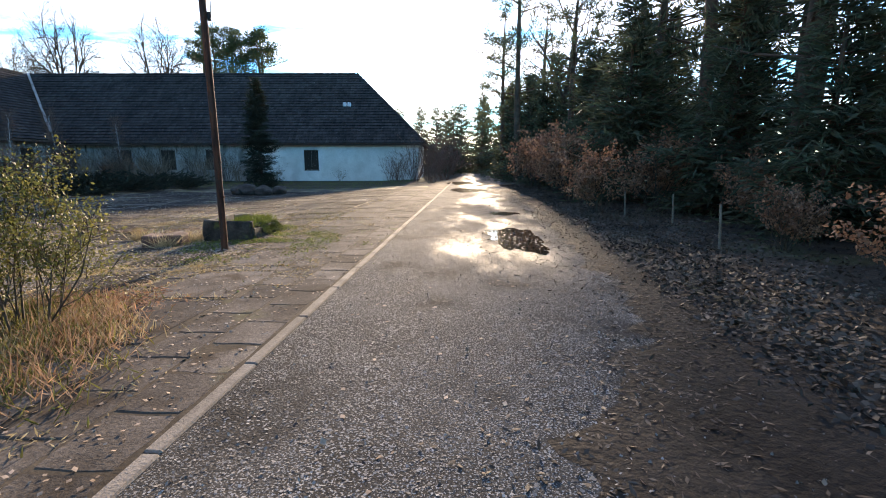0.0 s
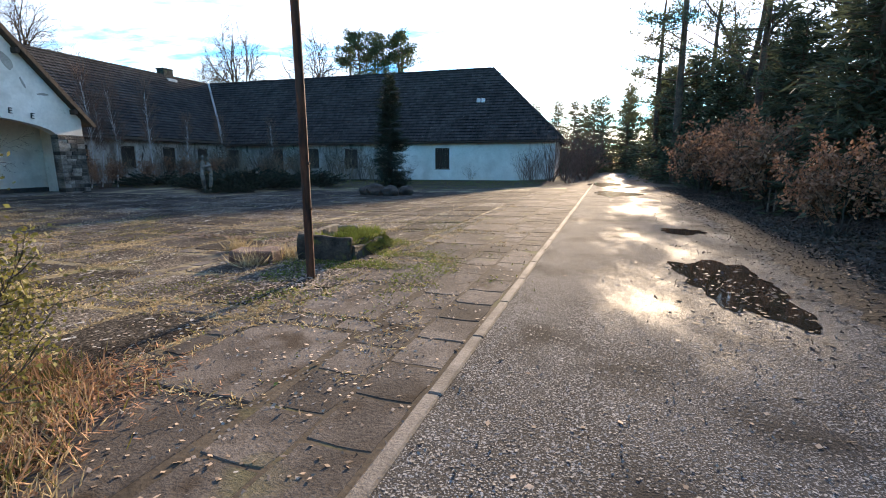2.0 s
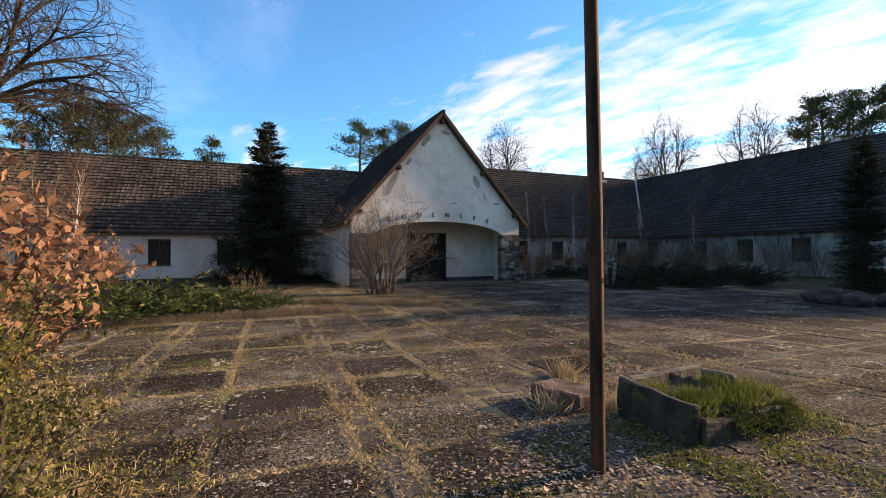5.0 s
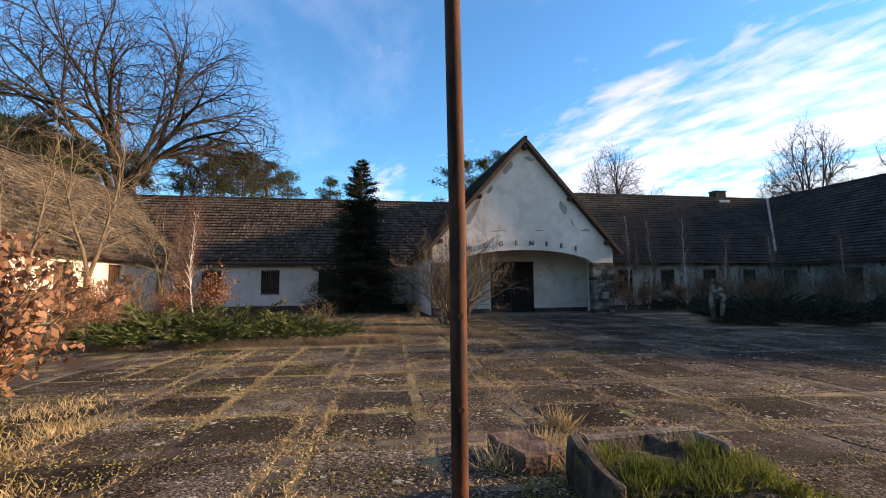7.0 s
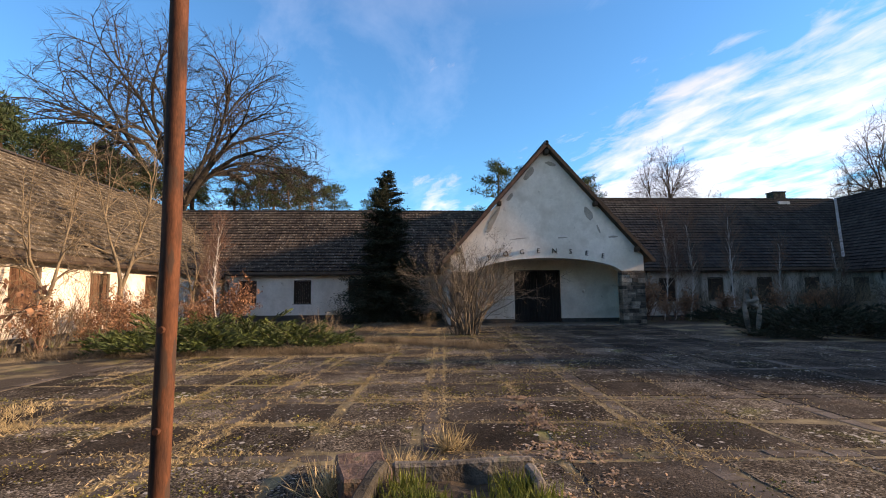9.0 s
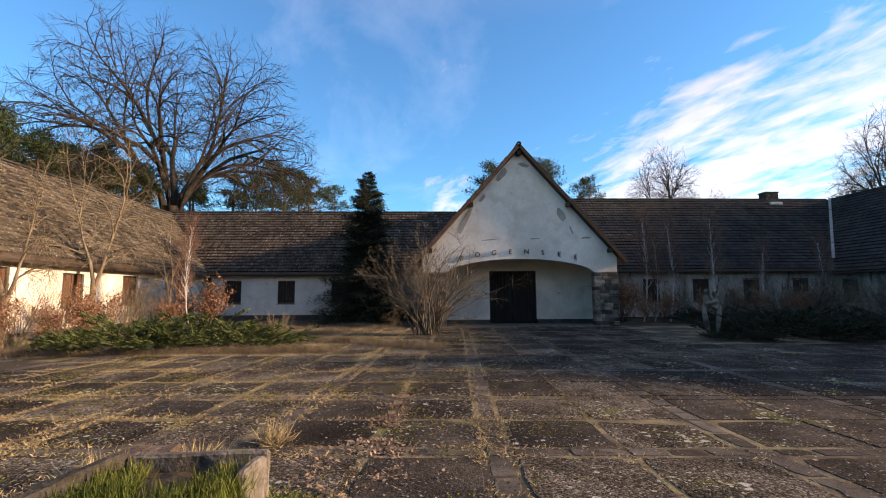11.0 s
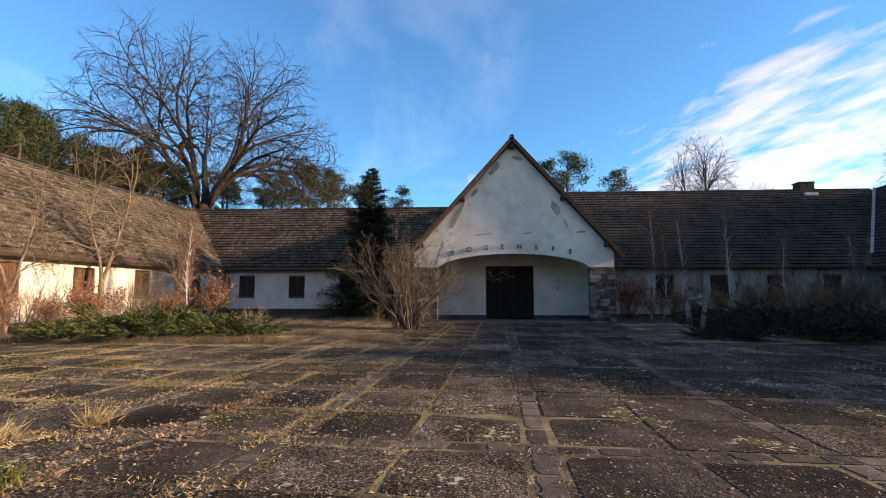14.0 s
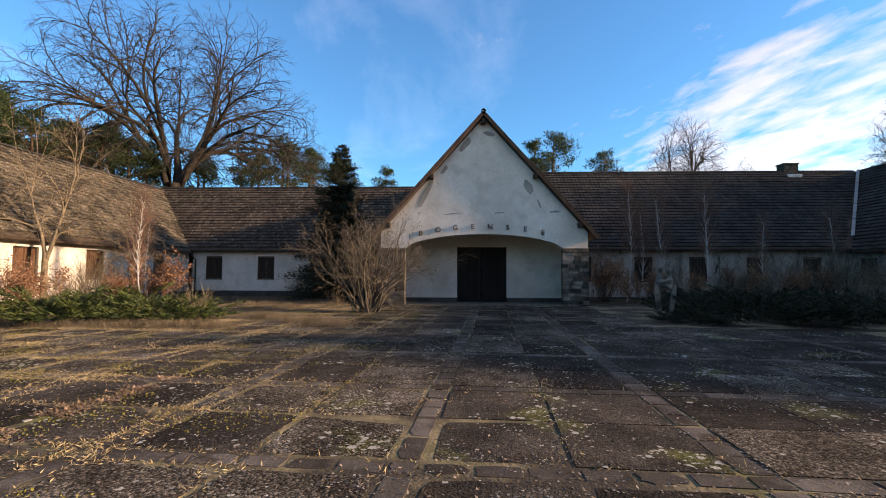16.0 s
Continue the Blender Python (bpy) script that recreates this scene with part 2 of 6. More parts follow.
ROUGH_TONES = ((0.04, 0.032, 0.025), (0.08, 0.066, 0.05), (0.135, 0.113, 0.089))
# smooth dark panels, toned down further for the court's shaded part
SMOOTH_TONES = ((0.026, 0.022, 0.018), (0.043, 0.036, 0.029), (0.07, 0.058, 0.047))
PLAIN_TONES = ((0.05, 0.042, 0.035), (0.084, 0.071, 0.06), (0.132, 0.113, 0.096))
M["slab"] = panel("exposed_aggregate_panel", ROUGH_TONES, (0.3, 2.6), 0.42, lichen=0.8)
M["slab_smooth"] = panel("worn_shade_panel", SMOOTH_TONES, (0.6, 1.7), 0.3, lichen=0.7)
M["slab_plain"] = panel("worn_concrete_slab", PLAIN_TONES, None, 0.3, lichen=0.15, moss=0.28)
M["slab_far"] = panel("exposed_aggregate_panel_far", ROUGH_TONES, (0.3, 2.6), 0.42, True, 0.8)
M["slab_far_smooth"] = panel("worn_shade_panel_far", SMOOTH_TONES, (0.6, 1.7), 0.3, True, 0.7)
M["slab_far_plain"] = panel("worn_concrete_slab_far", PLAIN_TONES, None, 0.3, True, 0.15, 0.28)
# Wet mud, set near black so that it carries the trees' shade.
M["mud"] = material("shade_darkened_mud", ((0.012, 0.009, 0.007), (0.034, 0.026, 0.02)), 1.6, 0.85, 22, 0.9, spots=(((0.08, 0.064, 0.05), 40, 0.29),), dist=0.02, spec=0.1)
M["kerb"] = material("kerb_concrete", ((0.08, 0.068, 0.056), (0.19, 0.165, 0.14)), 2, 0.9, 60, 0.6, rand=0.15)
M["road"] = material("wet_gravelly_asphalt", ((0.026, 0.024, 0.022), (0.062, 0.057, 0.051)), 0.6, 0.95, 70, 0.9, grain=(0.45, 1.4),
                     spots=(((0.25, 0.24, 0.23), 95, 0.42), ((0.024, 0.022, 0.02), 1.1, 0.4, 0.08)), dist=0.012, spec=0.06)
n_, l_ = M["road"].node_tree.nodes, M["road"].node_tree.links
g_ = n_.new("ShaderNodeNewGeometry")
mp_ = n_.new("ShaderNodeMapping")
mp_.inputs["Location"].default_value, mp_.inputs["Scale"].default_value = (0.7, 3.1, 0), (0.9, 0.34, 1)
l_.new(g_.outputs["Position"], mp_.inputs[0])
t_ = n_.new("ShaderNodeTexNoise")
t_.inputs["Scale"].default_value, t_.inputs["Detail"].default_value, t_.inputs["Roughness"].default_value = 1.0, 8, 0.62
l_.new(mp_.outputs[0], t_.inputs["Vector"])
sp_ = n_.new("ShaderNodeSeparateXYZ")
l_.new(g_.outputs["Position"], sp_.inputs[0])


def rmath(op, a, b=0.0, c=0.0):
    q = n_.new("ShaderNodeMath")
    q.operation = op
    for i, v in enumerate((a, b, c)):
        if isinstance(v, (int, float)):
            q.inputs[i].default_value = v
        else:
            l_.new(v, q.inputs[i])
    return q.outputs[0]


# the hollow in the middle of the lane holds water; it starts a few steps in
mid_ = rmath("MULTIPLY_ADD", sp_.outputs[1], -0.05, rmath("ADD", sp_.outputs[0], -0.55))
hol_ = rmath("SUBTRACT", 0.16, rmath("MULTIPLY", rmath("ABSOLUTE", mid_), 0.15))
deep_ = rmath("MINIMUM", rmath("MULTIPLY", rmath("SUBTRACT", sp_.outputs[1], 5.6), 0.06), 0.06)
wet_ = n_.new("ShaderNodeMapRange")
wet_.inputs["From Min"].default_value, wet_.inputs["From Max"].default_value = 0.575, 0.87
wet_.inputs["To Min"].default_value, wet_.inputs["To Max"].default_value = 0.95, 0.28
l_.new(rmath("ADD", t_.outputs["Fac"], rmath("ADD", hol_, deep_)), wet_.inputs[0])
l_.new(wet_.outputs[0], n_["Principled BSDF"].inputs["Roughness"])
M["dirt"] = material("dark_joint_dirt", ((0.035, 0.028, 0.021), (0.085, 0.068, 0.05)), 1.5, 0.95, 30, 0.5, spots=(((0.1, 0.1, 0.04), 1.4, 0.32, 0.08),), spec=0.05)
M["soil"] = material("leaf_mould_soil", ((0.022, 0.016, 0.011), (0.062, 0.045, 0.031)), 0.7, 0.95, 14, 0.7, dist=0.03,
                     spots=(((0.075, 0.075, 0.03), 0.6, 0.36, 0.1),))
M["joint"] = material("mossy_joint", ((0.12, 0.095, 0.052), (0.28, 0.22, 0.125)), 2.2, 0.95, 25, 0.8,
                      spots=(((0.13, 0.135, 0.04), 0.9, 0.36, 0.08), ((0.05, 0.039, 0.028), 0.7, 0.53, 0.06)), dist=0.02)
M["bark"] = material("grey_bark", ((0.045, 0.036, 0.028), (0.1, 0.08, 0.06)), 3, 0.95, 20, 0.5)
M["bark_oak"] = material("dark_oak_bark", ((0.026, 0.021, 0.017), (0.06, 0.048, 0.037)), 3, 0.95, 20, 0.4)
M["bark_pine"] = material("pine_bark", ((0.06, 0.04, 0.03), (0.16, 0.095, 0.06)), 2, 0.95, 14, 0.5)
M["bark_birch"] = material("birch_bark", ((0.35, 0.32, 0.29), (0.55, 0.52, 0.48)), 5, 0.85, 20, 0.3)
M["twig"] = material("red_brown_twig", ((0.11, 0.06, 0.045), (0.2, 0.12, 0.085)), 3, 0.9, 20, 0)
# Moss spots on a base darkened to carry the planter's shaded side.
M["mossy_dark"] = material("dark_mossy_concrete", ((0.022, 0.02, 0.016), (0.085, 0.075, 0.06)), 4, 0.95, 25, 0.8, dist=0.03,
                      spots=(((0.1, 0.11, 0.03), 5, 0.36, 0.06),))
M["twig_grey"] = material("grey_brown_twig", ((0.038, 0.029, 0.022), (0.1, 0.077, 0.057)), 3, 0.9, 20, 0)
M["grass_dull"] = leafy("weathered_grass", (0.28, 0.215, 0.115), (0.5, 0.395, 0.23), 0.85, 0.25)
M["grass_brown"] = leafy("matted_dead_grass", (0.12, 0.092, 0.06), (0.27, 0.21, 0.14), 0.9, 0.2)
# Pale tone stands for low sun on the branches.
M["twig_pale"] = material("sun_pale_twig", ((0.13, 0.098, 0.064), (0.26, 0.2, 0.13)), 3, 0.9, 20, 0)
# Lichen grey, lightened for the sun on the porch shrub.
M["twig_lichen"] = material("sunlit_lichen_twig", ((0.06, 0.049, 0.037), (0.165, 0.14, 0.108)), 3, 0.9, 20, 0)
M["needle"] = leafy("pine_needles", (0.03, 0.048, 0.02), (0.06, 0.085, 0.032))
M["needle_dark"] = leafy("spruce_needles", (0.016, 0.022, 0.013), (0.034, 0.042, 0.023), 0.75, 0.15)
# Raised tone stands in for the glare haze over the lane trees.
M["lane_needle"] = leafy("haze_lifted_needles", (0.05, 0.062, 0.036), (0.1, 0.118, 0.066), 0.6, 0.4)
M["juniper"] = leafy("juniper_green", (0.036, 0.056, 0.018), (0.09, 0.115, 0.035))
M["leaf_brown"] = leafy("withered_beech_leaf", (0.2, 0.095, 0.055), (0.38, 0.21, 0.125), 0.7, 0.35)
M["bracken"] = leafy("dead_bracken", (0.2, 0.11, 0.065), (0.42, 0.27, 0.17), 0.85, 0.25)
M["leaf_drift"] = leafy("dry_copper_leaf", (0.16, 0.105, 0.07), (0.36, 0.25, 0.17), 0.8, 0.1)
M["leaf_green"] = leafy("yellow_green_leaf", (0.065, 0.078, 0.022), (0.19, 0.165, 0.05), 0.6, 0.35)
M["grass"] = leafy("green_grass", (0.09, 0.12, 0.025), (0.18, 0.2, 0.045), 0.7, 0.3)
M["litter"] = leafy("fallen_leaf", (0.13, 0.088, 0.06), (0.38, 0.29, 0.22), 0.8, 0.0)
# Sodden brown, lowered further to hold the shade under the trees.
M["litter_wet"] = leafy("sodden_shade_leaf", (0.028, 0.02, 0.015), (0.11, 0.078, 0.056), 0.7, 0.0)
# Near black: the gloom of the porch recess is put into the door colour.
M["black_door"] = material("recess_dark_wood", ((0.008, 0.007, 0.006), (0.018, 0.015, 0.013)), 2, 0.7, 40, 0.2, stretch=(6, 6, 0.6))
M["grit"] = material("loose_grit", ((0.09, 0.082, 0.074), (0.27, 0.25, 0.23)), 6, 0.95, 40, 0, island=0.45)
M["rust"] = material("rusty_painted_steel", ((0.03, 0.014, 0.01), (0.125, 0.046, 0.023)), 4, 0.8, 40, 0.3, stretch=(3, 3, 0.7),
                     spots=(((0.05, 0.028, 0.02), 5, 0.42),))
M["concrete"] = material("rough_old_concrete", ((0.075, 0.065, 0.055), (0.22, 0.195, 0.165)), 3, 0.95, 25, 0.8, dist=0.03,
                         spots=(((0.1, 0.11, 0.03), 4, 0.38, 0.06),))
M["stone_a"] = material("grey_rubble_stone", ((0.055, 0.045, 0.037), (0.23, 0.195, 0.155)), 2, 0.9, 16, 0.6, rand=0.7, dist=0.02)
M["mortar"] = material("dark_mortar", ((0.1, 0.095, 0.085), (0.2, 0.185, 0.165)), 4, 0.95, 30, 0.4)
M["red_stone"] = material("worn_red_stone", ((0.075, 0.048, 0.038), (0.2, 0.135, 0.108)), 3, 0.95, 22, 0.8, dist=0.03, spots=(((0.09, 0.085, 0.05), 4, 0.34, 0.06),))
M["statue"] = material("lichened_sandstone", ((0.06, 0.052, 0.042), (0.27, 0.245, 0.2)), 2.2, 0.9, 18, 0.5)
M["boulder"] = material("field_boulder", ((0.03, 0.025, 0.021), (0.085, 0.07, 0.055)), 2.2, 0.9, 18, 0.5)
M["lead"] = material("pale_valley_sheet", ((0.4, 0.39, 0.37), (0.6, 0.58, 0.56)), 2, 0.55, 18, 0.2)
M["post"] = material("pale_peeled_wood", ((0.12, 0.098, 0.07), (0.22, 0.18, 0.13)), 5, 0.85, 40, 0.2)
M["letter"] = material("black_iron_letter", ((0.02, 0.02, 0.02), (0.04, 0.035, 0.03)), 5, 0.6, 40, 0.1)
M["void"] = material("unlit_interior", ((0.012, 0.011, 0.01), (0.02, 0.018, 0.016)), 2, 0.9, 30, 0.1)
water = bpy.data.materials.new("still_water")
water.use_nodes = True
wb = water.node_tree.nodes["Principled BSDF"]
wb.inputs["Base Color"].default_value = (0.018, 0.015, 0.012, 1)
wb.inputs["Roughness"].default_value = 0.06
wb.inputs["IOR"].default_value = 1.33
M["water"] = water
M["moss"] = material("yellow_green_moss", ((0.12, 0.12, 0.025), (0.28, 0.25, 0.06)), 3, 0.95, 40, 0.7, dist=0.02)
M["black_paint"] = material("black_painted_steel", ((0.012, 0.01, 0.01), (0.03, 0.025, 0.022)), 4, 0.5, 40, 0.1)


# ---- mesh helpers ----
def mesh_of(name, verts, faces, mat, smooth=False):
    """A mesh from vertices and equal-sided faces, as arrays."""
    me = bpy.data.meshes.new(name)
    V, F = np.asarray(verts, dtype=np.float32), np.asarray(faces, dtype=np.int32)
    k = F.shape[1]
    me.vertices.add(len(V))
    me.vertices.foreach_set("co", V.ravel())
    me.loops.add(F.size)
    me.loops.foreach_set("vertex_index", F.ravel())
    me.polygons.add(len(F))
    me.polygons.foreach_set("loop_start", np.arange(0, F.size, k, dtype=np.int32))
    me.polygons.foreach_set("use_smooth", np.full(len(F), smooth, dtype=bool))
    me.update(calc_edges=True)
    me.validate()
    me.materials.append(mat)
    return me


def part(name, geo, mat, parent=None, label=""):
    """A bmesh, or a ready mesh, as one object under a thing or a part."""
    if isinstance(geo, bmesh.types.BMesh):
        me = bpy.data.meshes.new(name)
        bmesh.ops.recalc_face_normals(geo, faces=geo.faces)
        geo.to_mesh(me)
        geo.free()
        me.materials.append(mat)
    else:
        me = geo
    ob = new(name, me)
    if parent is not None:
        ob.parent = parent
    return tagged(ob, label)


def empty(name, at, label, category, group="", kind="", turn=0.0):
    ob = new(name)
    ob.empty_display_size = 0.2
    ob.matrix_basis = pose(*at, 0, 0, turn)
    return tagged(ob, label, category, group, kind)


def box(lo, hi, bevel=0.0, bm=None):
    """A box between two corners, edges bevelled, in a new bmesh or added to one."""
    b = bmesh.new()
    c, s = [(p + q) / 2 for p, q in zip(lo, hi)], [abs(q - p) for p, q in zip(lo, hi)]
    bmesh.ops.create_cube(b, size=1, matrix=Matrix.Translation(c) @ Matrix.Diagonal((*s, 1)))
    if bevel:
        bmesh.ops.bevel(b, geom=b.edges[:], offset=min(bevel, min(s) * 0.4), segments=1, affect="EDGES")
    if bm is None:
        return b
    me = bpy.data.meshes.new("tmp")
    b.to_mesh(me)
    b.free()
    bm.from_mesh(me)
    bpy.data.meshes.remove(me)
    return bm


def prism(points, axis, a, b, bm=None):
    """A flat outline (pairs) carried along an axis from a to b. The pairs are the other two axes in order."""
    bm = bm or bmesh.new()
    def at(p, v):
        q = list(p)
        q.insert("xyz".index(axis), v)
        return q
    r = [[bm.verts.new(at(p, v)) for p in points] for v in (a, b)]
    bm.faces.new(r[0][::-1])
    bm.faces.new(r[1])
    for i in range(len(points)):
        j = (i + 1) % len(points)
        bm.faces.new((r[0][i], r[0][j], r[1][j], r[1][i]))
    return bm


def wall_sheet(u0, u1, z0, z1, holes, place, depth, bm=None):
    """A wall in u and z with rectangular holes through it; place(u, z, d) gives the world point, d in 0..depth."""
    bm = bm or bmesh.new()
    us = sorted({u0, u1, *[h[0] for h in holes], *[h[1] for h in holes]})
    zs = sorted({z0, z1, *[h[2] for h in holes], *[h[3] for h in holes]})
    cell = {}
    for i in range(len(us) - 1):
        for j in range(len(zs) - 1):
            cu, cz = (us[i] + us[i + 1]) / 2, (zs[j] + zs[j + 1]) / 2
            cell[i, j] = not any(h[0] < cu < h[1] and h[2] < cz < h[3] for h in holes)
    def quad(*ps):
        bm.faces.new([bm.verts.new(place(*p)) for p in ps])
    for (i, j), on in cell.items():
        if not on:
            continue
        a, b, c, d = us[i], us[i + 1], zs[j], zs[j + 1]
        quad((a, c, 0), (b, c, 0), (b, d, 0), (a, d, 0))
        quad((a, c, depth), (a, d, depth), (b, d, depth), (b, c, depth))
        for di, dj, p in ((-1, 0, ((a, c), (a, d))), (1, 0, ((b, c), (b, d))), (0, -1, ((a, c), (b, c))), (0, 1, ((a, d), (b, d)))):
            if not cell.get((i + di, j + dj), False):
                (p0, p1), (q0, q1) = p
                quad((p0, p1, 0), (q0, q1, 0), (q0, q1, depth), (p0, p1, depth))
    bmesh.ops.remove_doubles(bm, verts=bm.verts[:], dist=0.001)
    return bm


def tubes(lines, sides_of=lambda r: 6 if r > 0.08 else (4 if r > 0.02 else 3)):
    """Vertices and quads of tapered tubes along polylines of (point, radius)."""
    V, F, base = [], [], 0
    for pts, rad in lines:
        P = np.asarray(pts, dtype=np.float64)
        k = sides_of(rad[0])
        T = np.gradient(P, axis=0)
        T /= np.linalg.norm(T, axis=1)[:, None] + 1e-9
        ref = np.where(np.abs(T[:, 2:3]) > 0.9, np.array([[1.0, 0, 0]]), np.array([[0, 0, 1.0]]))
        A = np.cross(T, ref)
        A /= np.linalg.norm(A, axis=1)[:, None] + 1e-9
        B = np.cross(T, A)
        ang = np.arange(k) * 2 * math.pi / k
        R = np.asarray(rad)[:, None, None]
        ring = P[:, None, :] + R * (np.cos(ang)[None, :, None] * A[:, None, :] + np.sin(ang)[None, :, None] * B[:, None, :])
        V.append(ring.reshape(-1, 3))
        n = len(P)
        i = np.arange(n - 1)[:, None] * k
        j = np.arange(k)[None, :]
        q = np.stack([i + j, i + (j + 1) % k, i + k + (j + 1) % k, i + k + j], axis=-1).reshape(-1, 4) + base
        F.append(q)
        base += n * k
    return np.concatenate(V), np.concatenate(F)


def blades(centres, dirs, length, width, rng, bend=0.0, flat=0.0):
    """Small diamond leaves: four corners each, from a centre along a direction."""
    C, D = np.asarray(centres), np.asarray(dirs)
    D = D / (np.linalg.norm(D, axis=1)[:, None] + 1e-9)
    S = np.cross(D, rng.normal(size=D.shape) if not flat else rng.normal(0, flat, D.shape) + np.array([0, 0, 1.0]))
    S /= np.linalg.norm(S, axis=1)[:, None] + 1e-9
    L = (np.asarray(length) * rng.uniform(0.6, 1.3, len(C)))[:, None]
    W = (np.asarray(width) * rng.uniform(0.7, 1.3, len(C)))[:, None]
    N = np.cross(D, S) * bend * L
    V = np.stack([C, C + D * L * 0.45 + S * W * 0.5 + N * 0.5, C + D * L + N, C + D * L * 0.45 - S * W * 0.5 + N * 0.5], axis=1).reshape(-1, 3)
    F = np.arange(len(C) * 4).reshape(-1, 4)
    return V, F


# ---- the ground ----
def lie(x, y):
    """Height of the ground: the road edge lies a little above the court."""
    return -0.05 + 0.18 / (1 + math.exp(max(-30.0, min(30.0, -(x + 4.7) / 0.8))))


def kerb_x(y):
    return -1.53 + 0.064 * y


def road_x(y):
    return 2.35 + 0.075 * y if y < 14 else 3.4 + 0.05 * (y - 14)


def sheet(xs, ys, height):
    V = [(x, y, height(x, y)) for y in ys for x in xs]
    n = len(xs)
    F = [(j * n + i, j * n + i + 1, (j + 1) * n + i + 1, (j + 1) * n + i) for j in range(len(ys) - 1) for i in range(n - 1)]
    return V, F


gx = sorted({*[-900, -400, -200, -120, 120, 200, 400, 900], *range(-80, 81, 4), *[v * 0.5 for v in range(-24, 21)]})
gy = sorted({*[-900, -400, -200, -120, 120, 200, 400, 900], *range(-80, 81, 4)})
V, F = sheet(gx, gy, lambda x, y: lie(x, y) - 0.035)
ground = tagged(new("ground", mesh_of("ground", V, F, M["soil"], True)), "dark leaf-strewn soil with moss and thin grass", "ground", kind="structure")

ry = [-14 + 0.5 * i for i in range(210)]
V, F = [], []
for y in ry:
    a, b = kerb_x(y), road_x(y)
    for i in range(9):
        x = a + (b - a) * i / 8
        V.append((x, y, lie(x, y) + 0.02 * math.sin(math.pi * i / 8) - (0.02 if i == 8 else 0)))
F = [(j * 9 + i, j * 9 + i + 1, (j + 1) * 9 + i + 1, (j + 1) * 9 + i) for j in range(len(ry) - 1) for i in range(8)]
road = tagged(new("road", mesh_of("road", V, F, M["road"], True)), "wet worn asphalt lane strewn with grit", "road", kind="structure")


# ---- the house ----
EAVE = 3.42


def roof_tiles(name, origin, along, down, length, run, mat, parent, clip=None, tw=0.30, th=0.36, rng=np.random.default_rng(3)):
    """Overlapping tiles on a slope, one joined mesh. origin: a ridge corner; along, down: unit vectors; clip keeps a tile by (u, v)."""
    a, d = Vector(along).normalized(), Vector(down).normalized()
    nrm = a.cross(d).normalized()
    if nrm.z < 0:
        nrm = -nrm
    nu, nv = int(length / tw), int(run / th)
    us, vs = np.meshgrid(np.arange(nu), np.arange(nv))
    us, vs = us.ravel() * tw, vs.ravel() * th
    if clip is not None:
        keep = np.array([clip(u + tw / 2, v + th / 2) for u, v in zip(us, vs)])
        us, vs = us[keep], vs[keep]
    n = len(us)
    lift = rng.uniform(-0.006, 0.012, n)
    skew = rng.uniform(-0.012, 0.012, n)
    O, A, D, N = np.array(origin), np.array(a), np.array(d), np.array(nrm)
    # a pan, a raised roll, and the butt of each tile
    prof = ((0.0, 0.022), (0.36, 0.012), (0.66, 0.014), (0.86, 0.034), (1.0, 0.022))
    V = np.zeros((n, 15, 3))
    for k, (fu, hz) in enumerate(prof):
        top = O + A * (us + fu * tw)[:, None] + D * (vs - 0.04)[:, None] + N * (hz + lift)[:, None]
        low = O + A * (us + fu * tw + skew)[:, None] + D * (vs + th)[:, None] + N * (hz + 0.07 + lift)[:, None]
        V[:, k], V[:, 5 + k], V[:, 10 + k] = top, low, low - N * 0.075
    quads = [(k, k + 1, k + 6, k + 5) for k in range(4)] + [(5 + k, 6 + k, 11 + k, 10 + k) for k in range(4)]
    F = (np.arange(n)[:, None, None] * 15 + np.array(quads)[None]).reshape(-1, 4)
    ob = part(name, mesh_of(name, V.reshape(-1, 3), F, mat), mat, parent)
    return tagged(ob, kind="stuff")


def ridge_line(name, p, q, mat, parent):
    """Half-round ridge tiles in a row."""
    p, q = Vector(p), Vector(q)
    n = int((q - p).length / 0.34)
    a = (q - p).normalized()
    s = Vector((-a.y, a.x, 0)).normalized()
    V, F = [], []
    for i in range(n):
        b = len(V)
        for e, r in ((0.0, 0.15), (0.37, 0.125)):
            o = p + a * (i * 0.34 + e)
            for k in range(6):
                w = math.pi * k / 5
                V.append(o + s * math.cos(w) * r + Vector((0, 0, math.sin(w) * r - 0.02)))
        F += [(b + k, b + k + 1, b + k + 7, b + k + 6) for k in range(5)]
    return part(name, mesh_of(name, V, F, mat), mat, parent)


def slab_slope(name, corners, thick, mat, parent):
    """A roof slope as a board of some thickness under the tiles."""
    bm = bmesh.new()
    n = (Vector(corners[1]) - Vector(corners[0])).cross(Vector(corners[2]) - Vector(corners[0])).normalized()
    if n.z < 0:
        n = -n
    t = [bm.verts.new(Vector(c)) for c in corners]
    u = [bm.verts.new(Vector(c) - n * thick) for c in corners]
    bm.faces.new(t)
    bm.faces.new(u[::-1])
    for i in range(len(t)):
        j = (i + 1) % len(t)
        bm.faces.new((t[i], u[i], u[j], t[j]))
    return part(name, bm, mat, parent)


WINDOWS = [0]


